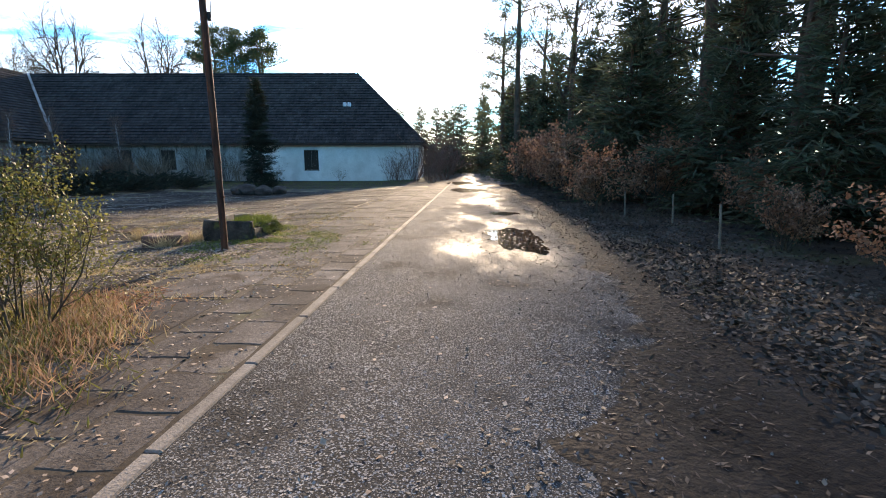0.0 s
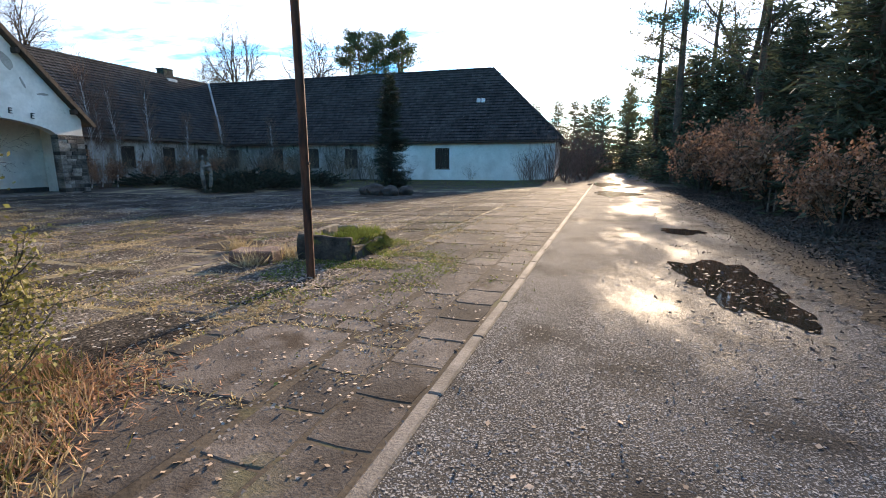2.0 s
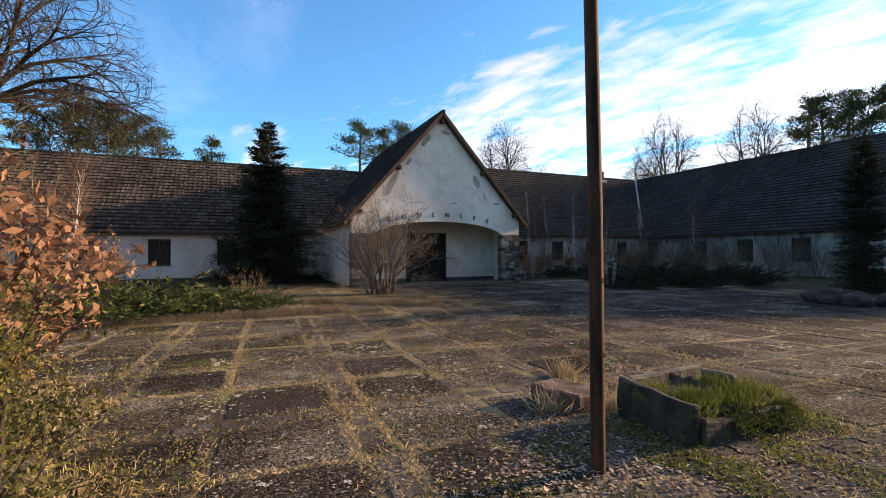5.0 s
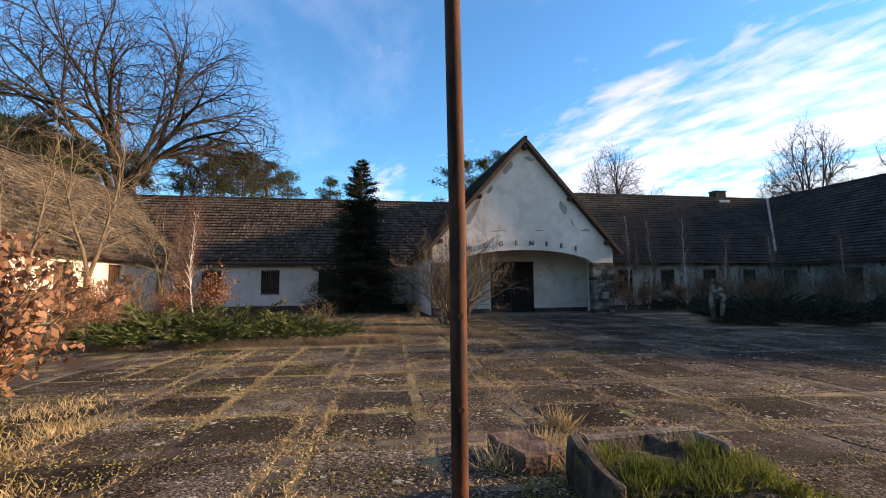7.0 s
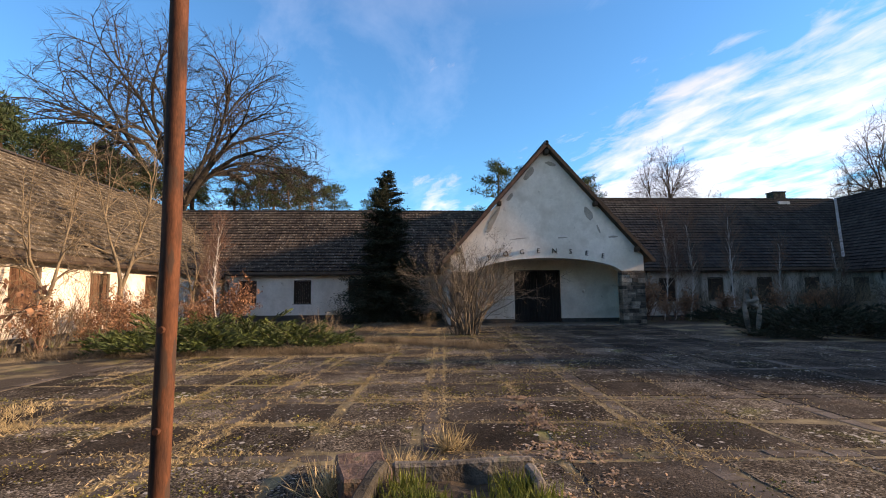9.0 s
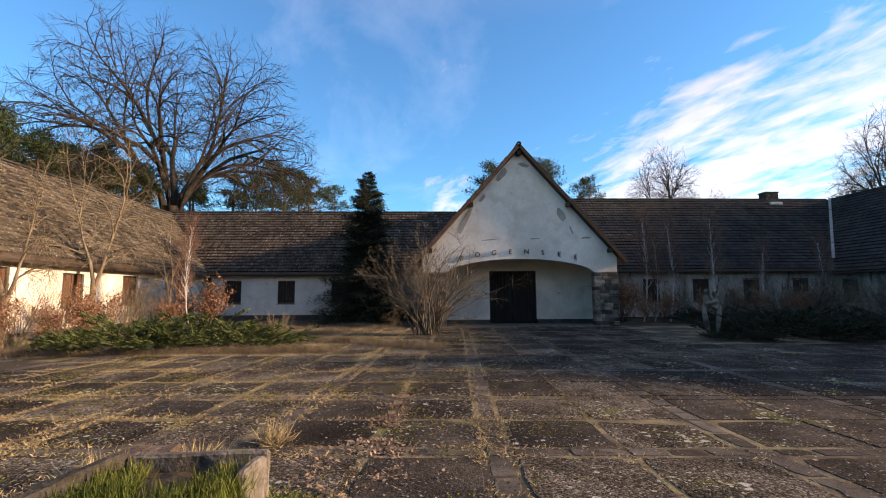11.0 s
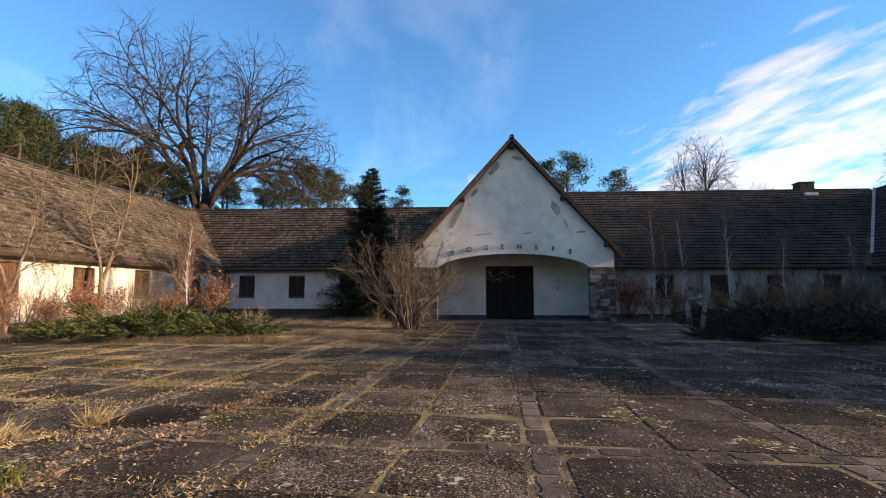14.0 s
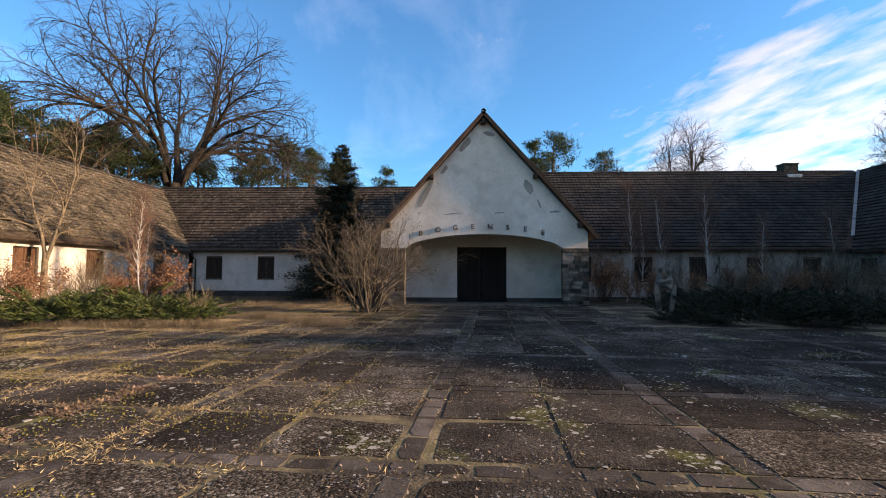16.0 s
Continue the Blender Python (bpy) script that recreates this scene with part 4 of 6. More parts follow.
def stand(name, at, label, category, parts, group="", turn=0.0):
    ob = empty(name, at, label, category, group, turn=turn)
    for nm, V, F, mat in parts:
        p = part(nm, mesh_of(nm, V, F, mat, smooth=nm == "trunk"), mat, ob)
        if nm in ("twig_spray", "branchwork"):
            tagged(p, kind="stuff")
    return ob


def bare_tree(seed, height, bark, depth=4, kids=(4, 6), spread=0.6, trunk=0.3, radius=0.3, twig=None, lift=0.15, first=0.35, shrink=0.6, twigs=4, least=0.008, fuzz=(0.035, 0.0012)):
    """A leafless broad tree: trunk, limbs and fine twigs."""
    rng = np.random.default_rng(seed)
    lines, tips = [], []
    grow(rng, (0, 0, -0.1), (0.02, 0.01, 1), height * 0.62, radius, depth, lines, tips, kids, spread, lift, shrink, 0.09, first, 8, 0.35, least)
    limbs = tubes(lines)
    P, D = np.array([t[0] for t in tips]), np.array([t[1] for t in tips])
    P, D = np.repeat(P, twigs, 0), np.repeat(D, twigs, 0) + rng.normal(0, 0.45, (len(P) * twigs, 3))
    tw = blades(P, D, np.full(len(P), height * fuzz[0]), np.full(len(P), height * fuzz[1]), rng)
    top = limbs[0][:, 2].max()
    s = height / top
    return [("trunk", limbs[0] * s, limbs[1], bark), ("twig_spray", tw[0] * s, tw[1], twig or bark)]


def conifer(seed, height, width, mat, bark, bare=0.1, tuft=0.4, density=1.0, droop=-0.15, ragged=0.25, shape=1.0, per=26):
    """A conifer: straight tapered trunk, whorled limbs, and needle sprays along each limb."""
    rng = np.random.default_rng(seed)
    lines = [([(0, 0, -0.1), (0.02 * height * rng.normal(0, .4), 0.0, height * 0.5), (0, 0, height)], [height * 0.016 + 0.03, height * 0.009 + 0.02, 0.01])]
    C, D = [], []
    z = height * bare
    while z < height * 0.985:
        f = (z - height * bare) / (height * (1 - bare))
        r = width * (1 - f) ** shape * rng.uniform(1 - ragged, 1 + ragged) + 0.12
        for k in range(int(rng.integers(3, 6) * density) + 1):
            a = rng.uniform(0, 2 * math.pi)
            w = np.array([math.cos(a), math.sin(a), droop + 0.5 * f + rng.normal(0, 0.1)])
            L = r * rng.uniform(0.55, 1.1)
            p0 = np.array([0, 0, z])
            p1 = p0 + w * L * 0.5
            p2 = p0 + w * L + np.array([0, 0, 0.1 * L])
            lines.append(([p0, p1, p2], [0.012 * L + 0.012, 0.009 * L + 0.006, 0.004]))
            n = max(4, int(per * L))
            t = rng.uniform(0.12, 1.0, n)
            base = p0 + (p2 - p0) * t[:, None] + rng.normal(0, 0.07 * L + 0.03, (n, 3)) * np.array([1, 1, 0.5])
            C.append(base)
            D.append(w + rng.normal(0, 0.75, (n, 3)) * np.array([1, 1, 0.6]))
        z += max(0.16, height * 0.02) * rng.uniform(0.8, 1.3)
    C, D = np.concatenate(C), np.concatenate(D)
    leaf = blades(C, D, np.full(len(C), tuft), np.full(len(C), tuft * 0.17), rng)
    limbs = tubes(lines)
    return [("trunk", *limbs, bark), ("crown", *leaf, mat)]


def pine(seed, height, mat, bark, crown=0.45, width=3.0, per=85, tuft=0.42):
    """A forest pine: tall bare trunk, cloudy tufted crown with gaps."""
    rng = np.random.default_rng(seed)
    lines = [([(0, 0, -0.1), (rng.normal(0, .15), rng.normal(0, .15), height * 0.4), (rng.normal(0, .3), rng.normal(0, .3), height * 0.75), (0, 0, height * 0.98)],
              [height * 0.013 + 0.05, height * 0.011 + 0.03, height * 0.007 + 0.02, 0.02])]
    C, D = [], []
    n = int(15 + height)
    for k in range(n):
        f = rng.uniform(0, 1) ** 0.8
        z = height * (1 - crown + crown * f * 0.98)
        a = rng.uniform(0, 2 * math.pi)
        L = width * (0.35 + 0.75 * math.sin(math.pi * min(1, 0.25 + 0.75 * f))) * rng.uniform(0.5, 1.15) * (1 if f < 0.85 else 0.6)
        w = np.array([math.cos(a), math.sin(a), rng.uniform(0.05, 0.5)])
        p0 = np.array([0, 0, z])
        p2 = p0 + w * L
        lines.append(([p0, p0 + w * L * 0.5 + rng.normal(0, 0.1, 3), p2], [0.05, 0.035, 0.01]))
        for q in range(4):
            c = p0 + w * L * rng.uniform(0.45, 1.05) + rng.normal(0, 0.25 * width / 3, 3)
            m = int(per * 0.4)
            v = rng.normal(0, 1, (m, 3))
            v /= np.linalg.norm(v, axis=1)[:, None]
            C.append(c + v * rng.uniform(0.1, 0.55, (m, 1)) * np.array([1, 1, 0.5]) * width / 3)
            D.append(v + np.array([0, 0, 0.4]))
    C, D = np.concatenate(C), np.concatenate(D)
    leaf = blades(C, D, np.full(len(C), tuft), np.full(len(C), tuft * 0.2), rng)
    return [("trunk", *tubes(lines), bark), ("crown", *leaf, mat)]


def shrub(seed, height, width, stems, bark, depth=2, leaf=None, leaves=0, size=0.07, kids=(3, 5), spread=0.45, radius=0.022, lean=0.5, wander=0.13, lift=0.1):
    """A many-stemmed shrub from one foot, with or without leaves."""
    rng = np.random.default_rng(seed)
    lines, tips = [], []
    for k in range(stems):
        a = rng.uniform(0, 2 * math.pi)
        o = width * 0.12 * rng.uniform(0, 1)
        tilt = lean * rng.uniform(0.1, 1.0)
        grow(rng, (o * math.cos(a), o * math.sin(a), -0.05), (math.cos(a) * tilt, math.sin(a) * tilt, 1), height * rng.uniform(0.55, 0.9), radius * rng.uniform(0.6, 1.2),
             depth, lines, tips, kids, spread, lift, 0.5, wander, 0.25, 5)
    cut = np.quantile([l[1][0] for l in lines], 0.6)
    limbs = tubes([l for l in lines if l[1][0] > cut])
    fine = tubes([l for l in lines if l[1][0] <= cut])
    s = height / max(limbs[0][:, 2].max(), fine[0][:, 2].max())
    out = [("stem", limbs[0] * s, limbs[1], bark), ("twig_spray", fine[0] * s, fine[1], bark)]
    if leaf:
        pts = np.concatenate([np.array(l[0])[1:] for l in lines if l[1][0] < radius * 0.75]) * s
        i = rng.integers(0, len(pts), leaves)
        out.append(("foliage", *blades(pts[i] + rng.normal(0, 0.05, (leaves, 3)), rng.normal(0, 1, (leaves, 3)), np.full(leaves, size), np.full(leaves, size * 0.6), rng, 0.3), leaf))
    return out


def low_mass(seed, rx, ry, h, count, mat, size=0.28, bark=None, fine=0.28):
    """A spreading juniper: many low boughs reaching out and up, each feathered with flat sprays."""
    rng = np.random.default_rng(seed)
    boughs = max(40, count // 55)
    lines, C, D = [], [], []
    for k in range(boughs):
        r, a = math.sqrt(rng.uniform(0, 0.8)), rng.uniform(0, 2 * math.pi)
        b = a + rng.normal(0, 0.7)
        p = np.array([rx * r * math.cos(a), ry * r * math.sin(a), h * (1 - r) * 0.35 * rng.uniform(0.3, 1.0) + 0.02])
        way = np.array([math.cos(b), math.sin(b), rng.uniform(0.2, 0.75) * (1.2 - 0.5 * r)])
        L = h * rng.uniform(0.75, 1.35)
        q = p + way * L * 0.55
        e = p + way * L + np.array([0, 0, -0.12 * L])
        lines.append(([p, q, e], [0.018, 0.012, 0.004]))
        n = 55
        t = rng.uniform(0.15, 1.0, n)[:, None]
        side = np.array([-math.sin(b), math.cos(b), 0.0])
        C.append(p + (e - p) * t + np.array([0, 0, 0.14 * L]) * (4 * t * (1 - t)) * 0.5 + rng.normal(0, 0.025, (n, 3)))
        D.append(way * 0.8 + side * rng.choice([-1.0, 1.0], n)[:, None] * rng.uniform(0.2, 1.0, (n, 1)) + rng.normal(0, 0.22, (n, 3)))
    C, D = np.concatenate(C), np.concatenate(D)
    C[:, 2] = np.maximum(C[:, 2], 0.02)
    V, F = blades(C, D, np.full(len(C), size), np.full(len(C), size * fine), rng, 0.15)
    return [("branchwork", *tubes(lines), bark or M["bark"]), ("foliage", V, F, mat)]


def crown_tree(seed, bole, reach, rise, tips, bark, thick=0.02, twig=1.2, base=0.25, forks=1, low=-0.1):
    """A leafless broad crown: twig ends spread over a dome, gathered fork by fork into limbs and bole."""
    rng = np.random.default_rng(seed)
    d = rng.normal(0, 1, (tips * 3, 3))
    d /= np.linalg.norm(d, axis=1)[:, None]
    d = d[d[:, 2] > low][:tips]
    lump = 1 + 0.1 * np.sin(d[:, 0] * 5 + seed) * np.cos(d[:, 1] * 6)
    T = d * (rng.uniform(0.12, 1.0, len(d)) ** 0.42 * lump)[:, None] * np.array([reach, reach, rise]) + np.array([0, 0, bole + rise * 0.06])
    lines = [([(0, 0, -0.2), (0.06, 0.03, bole * 0.5), (0, 0, bole)], [thick * tips ** 0.46 * 1.25, thick * tips ** 0.46, thick * tips ** 0.46 * 0.92])]
    ends = []

    def limb(p, way, idx, chain):
        """Follows the larger share of the twig ends; the smaller share forks off."""
        while True:
            chain.append((p, thick * len(idx) ** 0.46))
            if len(idx) == 1:
                q = T[idx[0]]
                chain.append(((p + q) / 2 + rng.normal(0, 0.04, 3) * np.linalg.norm(q - p), thick))
                chain.append((q, thick * 0.7))
                ends.append((q, q - p))
                break
            mid = T[idx].mean(0)
            to = mid - p
            far = np.linalg.norm(to) + 1e-6
            way = way * 0.5 + to / far * 0.5 + rng.normal(0, 0.07, 3)
            way /= np.linalg.norm(way)
            p = p + way * far * (0.3 if len(idx) > 12 else 0.42)
            R = T[idx] - mid
            axis = np.linalg.svd(R, full_matrices=False)[2][0] + rng.normal(0, 0.3, 3)
            s_ = R @ axis
            cut = np.quantile(s_, rng.uniform(0.3, 0.7))
            a, b = idx[s_ <= cut], idx[s_ > cut]
            if len(a) == 0 or len(b) == 0:
                a, b = idx[:1], idx[1:]
            if len(a) > len(b):
                a, b = b, a
            limb(p, way, a, [])
            idx = b
        lines.append(([c[0] for c in chain], [c[1] for c in chain]))

    order = np.argsort(np.arctan2(T[:, 1], T[:, 0]))
    for share in np.array_split(order, forks):
        limb(np.array([0.0, 0.0, bole * (1 - base * rng.uniform(0, 1) * (forks > 1))]), np.array([0, 0, 1.0]), share, [])
    P, D = np.array([q[0] for q in ends]), np.array([q[1] for q in ends])
    D /= np.linalg.norm(D, axis=1)[:, None] + 1e-6
    back = rng.uniform(0, 0.5, (len(P) * 6, 1)) * np.repeat(D, 6, 0)
    tw = blades(np.repeat(P, 6, 0) - back, np.repeat(D, 6, 0) + rng.normal(0, 0.45, (len(P) * 6, 3)), np.full(len(P) * 6, twig), np.full(len(P) * 6, thick * 1.0), rng)
    return [("trunk", *tubes(lines), bark), ("twig_spray", *tw, bark)]


stand("oak_tree", (-51.0, -16.6, -0.05), "huge leafless oak with wide spreading limbs behind the roofs", "tree",
      crown_tree(11, 11.5, 17.2, 18.0, 3900, M["bark_oak"], 0.022, 1.15, 0.2, 5))
bare = stand("bare_tree", (-70.6, 48.1, -0.05), "tall leafless tree behind the roof ridge", "tree",
             crown_tree(21, 11.0, 6.0, 13.6, 2200, M["bark_oak"], 0.015, 1.0, 0.4, 3, -0.25), "leafless trees behind the house")
for i, (x, y, h) in enumerate([(-46.1, 59.4, 21.5), (-39.4, 67.7, 22.5), (-73, 58, 19.0), (-62, 72, 20), (-39.0, -19.5, 14.0), (-44.5, -22.5, 15.5)]):
    m = pose(x, y, -0.05, 0, 0, 77 * i + 20)
    c = copy_thing(bare, m @ Matrix.Scale(h / 25.6, 4))
p_a = pine(31, 21.0, M["needle"], M["bark_pine"], 0.5, 3.4, 78, 0.44)
p_b = pine(32, 21.0, M["needle"], M["bark_pine"], 0.6, 2.8, 78, 0.44)
first_pines = [stand("pine_tree", (-43.6, -31.2, 0), "tall pine with a tufted dark green crown", "tree", p_a, "pines behind the house"),
               stand("pine_tree", (-46.8, -33.5, 0), "tall pine with a tufted dark green crown", "tree", p_b, "pines behind the house")]
for i, (x, y, h) in enumerate([(-51.1, -29.0, 18.9), (-54.8, -26.7, 20.4), (-71.0, -12.6, 23.0), (-75.2, -9.4, 22.5), (-80.6, -5.0, 21.3), (-81.8, 1.8, 20.8), (-71.0, 29.0, 23.2), (-68, 25.6, 21.5),
                               (-74.8, 37.7, 21.4), (-34.9, 71.4, 21.8), (-31.2, 73.1, 21.6), (-27.8, 74.5, 22.1), (-58, -36, 21), (-66, -22, 20), (-40, -38, 20), (-48.5, -29.5, 16), (-46.0, -27.5, 14), (-50.5, -26.0, 15), (-53.5, -31.0, 18), (-57.5, -24.5, 17), (-61.0, -20.0, 18), (-64.5, -15.5, 19), (-42.0, -29.0, 15)]):
    copy_thing(first_pines[i % 2], pose(x, y, 0, 0, 0, 61 * i) @ Matrix.Scale(h / 21.0, 4))
full = stand("pine_tree", (-28.5, -18.6, 0), "dense bushy pine rising behind the sunlit wing", "tree",
             pine(33, 15.6, M["needle"], M["bark_pine"], 0.82, 3.4, 105, 0.36), "pines behind the house")
for i, (x, y, h) in enumerate([(-24.5, -19.5, 14.5), (-32.2, -19.6, 15.6), (-35.0, -21.0, 15.8), (-41.5, -20.5, 15.4), (-44.8, -19.8, 16.0), (-48.2, -21.5, 16.8), (-26.5, -18.2, 15.2), (-36.6, -19.2, 14.8), (-46.6, -18.6, 15.4), (-51.0, -19.5, 16.4), (-30.0, -23.0, 17.0), (-38.5, -24.5, 17.0),
                               (-59.1, -7.2, 18.0), (-63.9, -5.2, 18.2), (-56.8, -9.6, 16.5), (-58.0, 19.6, 18.6), (-31.4, 66.8, 19.8), (-26.2, 69.2, 20.0), (-28.8, 68.0, 18.6)]):
    copy_thing(full, pose(x, y, 0, 0, 0, 67 * i + 15) @ Matrix.Scale(h / 15.6, 4))
stand("spruce_tree", (-32.4, 7.0, -0.05), "tall narrow dark spruce close before the house wall", "tree",
      conifer(41, 10.4, 3.2, M["needle_dark"], M["bark"], 0.02, 0.2, 2.2, -0.25, 0.32, 0.9, 170))
stand("conifer", (-11.5, 29.6, -0.05), "narrow dark conifer at the lawn edge", "tree",
      conifer(42, 6.7, 1.15, M["needle_dark"], M["bark"], 0.02, 0.14, 2.2, -0.1, 0.25, 0.6, 170))
stand("shrub", (-21.3, 11.1, -0.05), "large many-stemmed leafless shrub before the porch", "shrub",
      shrub(51, 5.3, 5.6, 40, M["twig_lichen"], 3, None, 0, kids=(4, 6), spread=0.6, radius=0.042, lean=0.75, wander=0.2, lift=0.06))


# ---- trees along the lane ----
fir_a = stand("fir_tree", (6.6, 17.0, 0.05), "dense dark fir at the edge of the lane", "tree",
              conifer(61, 7.0, 2.3, M["lane_needle"], M["bark_pine"], 0.03, 0.4, 1.7, -0.25, 0.35, 0.75, 21), "firs along the lane")
for i, (x, y, h) in enumerate([(7.2, 8.8, 5.0), (7.6, 12.5, 6.0), (8.8, 5.2, 5.5), (10.5, 10, 7), (10, 16, 7.5), (7.6, 24, 7.0), (6.4, 29.5, 6.5), (6.6, 36, 8), (9, 30, 9), (6.2, 43, 8.5), (7.5, 50, 10),
                               (9.5, 21, 8), (7.0, 2.8, 4.6), (12.5, 6.5, 8), (13, 13, 8), (9, 38, 10), (12, 26, 9), (9.0, -1.5, 6), (8.0, -6, 7), (13, 1, 8)]):
    copy_thing(fir_a, pose(x, y, 0.05, 0, 0, 47 * i) @ Matrix.Scale(h / 7.0, 4))
lane_pine = stand("pine_tree", (5.6, 35.5, 0.05), "tall forest pine beside the lane", "tree", pine(62, 16.5, M["lane_needle"], M["bark_pine"], 0.78, 3.0, 90, 0.32), "pines along the lane")
lane_pine_b = stand("pine_tree", (8.2, 15.0, 0.05), "tall forest pine beside the lane", "tree", pine(64, 14.0, M["lane_needle"], M["bark_pine"], 0.74, 2.7, 85, 0.32), "pines along the lane")
for i, (x, y, h) in enumerate([(5.4, 42.5, 15), (7.6, 10.2, 12), (9.3, 12.6, 14), (8.6, 19.5, 13), (10.8, 8.0, 13), (8.0, 6.6, 11), (11.5, 15, 15), (9.8, 4.0, 13), (7.4, 27, 12), (10, 24, 15), (14, 10, 15), (12, 20, 15), (8.5, 40, 14), (15, 5, 14), (11, -3, 14)]):
    copy_thing((lane_pine, lane_pine_b)[i % 2], pose(x, y, 0.05, 0, 0, 83 * i) @ Matrix.Scale(h / (16.5, 14.0)[i % 2], 4))
stand("bare_tree", (7.4, 30.5, 0.05), "bent leafless tree leaning over the lane", "tree",
      bare_tree(66, 15.0, M["bark"], 3, (3, 5), 0.7, radius=0.22, lift=0.05, first=0.45, twigs=3), "pines along the lane")
far_fir = stand("fir_tree", (-2.9, 63.2, 0), "distant fir where the lane bends away", "tree",
                conifer(63, 9.0, 2.6, M["lane_needle"], M["bark_pine"], 0.04, 0.4, 1.2, -0.2, 0.35, 0.8, 22), "distant firs")
for i, (x, y, h) in enumerate([(1.5, 67.3, 9.6), (-6, 66, 9), (5.5, 66, 11), (9, 62, 12), (-10, 70, 9.5), (3, 75, 11), (-1, 72, 10), (13, 70, 14), (-15, 74, 9), (18, 60, 14), (16, 48, 13), (15, 38, 13), (-20, 78, 9), (7, 80, 12), (0.5, 84, 11)]):
    copy_thing(far_fir, pose(x, y, 0, 0, 0, 47 * i) @ Matrix.Scale(h / 9.0, 4))
beech = stand("beech_bush", (4.3, 12.8, 0.1), "young beech holding withered red-brown leaves", "bush",
              shrub(71, 2.0, 2.0, 12, M["bark"], 2, M["leaf_brown"], 3200, 0.085, (4, 6), 0.6, 0.02, 0.6), "beech saplings along the lane")
for i, (x, y, h) in enumerate([(4.9, 17.8, 3.0), (5.4, 21.4, 3.2), (5.6, 7.4, 1.2), (5.0, 4.6, 1.5), (6.2, 13.8, 2.4), (5.0, 26.0, 3.4), (6.9, 9.8, 1.8)]):
    copy_thing(beech, pose(x, y, 0.08, 0, 0, 59 * i) @ Matrix.Scale(h / 2.0, 4))
brush = stand("bush", (-2.2, 37.5, -0.1), "tangled leafless reddish brush beside the lane", "bush",
              shrub(72, 4.2, 4.0, 13, M["twig"], 3, None, 0, kids=(3, 4), spread=0.55, radius=0.03, lean=0.6), "brush at the end of the lane")
for i, (x, y, h) in enumerate([(-3.8, 39.0, 3.3), (0.0, 40.5, 4.6), (-0.8, 45, 5.0), (0.6, 50.5, 5.5), (-0.9, 34.9, 2.6), (1.0, 57, 5), (-2.6, 42, 5), (-1.2, 39, 4.4), (0.2, 47.5, 5), (-3.2, 36.2, 2.6), (-0.4, 53.5, 5.5), (-1.6, 58, 6), (-4.5, 40.4, 2.8), (-48.5, -23.5, 12), (-46.0, -24.5, 11), (-52.5, -22.5, 13), (-43.5, -25.0, 10.5)]):
    copy_thing(brush, pose(x, y, -0.05, 0, 0, 71 * i) @ Matrix.Scale(h / 4.2, 4))
thicket = stand("bush", (-31.4, 24.0, -0.05), "tall leafless thicket before the dark wall", "bush",
                shrub(73, 3.8, 3.4, 16, M["twig_grey"], 3, None, 0, kids=(4, 5), spread=0.55, radius=0.026, lean=0.55), "thickets before the dark wall")
for i, (x, y, h) in enumerate([(-30.8, 31.2, 3.4), (-31.6, 35.0, 3.6), (-31.0, 38.6, 4.2), (-27.6, 39.4, 4.4), (-24.2, 39.6, 4.6), (-21.0, 39.8, 4.4), (-18.6, 40.2, 3.6), (-29.2, 35.6, 3.4), (-25.6, 37.4, 3.6), (-31.8, 28.4, 3.0)]):
    copy_thing(thicket, pose(x, y, -0.05, 0, 0, 57 * i) @ Matrix.Scale(h / 3.8, 4))


# ---- court planting ----
big = stand("small_tree", (-22.65, -4.4, -0.05), "leafless small tree, toned pale for the sun, before the wing", "tree",
            crown_tree(81, 2.6, 3.1, 7.4, 430, M["twig_pale"], 0.0085, 0.45, 0.3, 2, -0.05))
copy_thing(big, pose(-26.5, -3.0, -0.05, 0, 0, 130) @ Matrix.Scale(0.62, 4))
copy_thing(big, pose(-17.0, -3.4, -0.05, 0, 0, 40) @ Matrix.Scale(0.7, 4))
birch = stand("birch_sapling", (-30.5, 25.2, -0.05), "slender young birch with fine reddish twigs", "tree",
              [(nm.replace("trunk", "stem"), v, f, mm) for nm, v, f, mm in bare_tree(82, 6.9, M["bark_birch"], 1, (30, 34), 0.42, radius=0.034, twig=M["twig"], first=0.3, shrink=0.13, twigs=22, fuzz=(0.11, 0.0013))], "young birches by the wall")
for i, (x, y, h) in enumerate([(-30.6, 26.0, 5.6), (-30.4, 26.9, 6.5), (-30.5, 30.1, 6.8), (-30.3, 33.5, 5.0), (-23.9, -0.5, 5.4), (-27.0, -2.4, 4.6), (-31.5, 38.0, 5.5), (-27.0, 39.4, 5.0)]):
    copy_thing(birch, pose(x, y, -0.05, 0, 0, 64 * i) @ Matrix.Scale(h / 6.9, 4))
red = stand("beech_bush", (-19.5, -2.6, -0.05), "young beech with pale copper withered leaves before the wing", "bush",
            shrub(83, 2.3, 2.4, 12, M["twig"], 2, M["leaf_brown"], 1500, 0.095, (4, 6), 0.6, 0.02, 0.6), "copper-leaved bushes in the court")
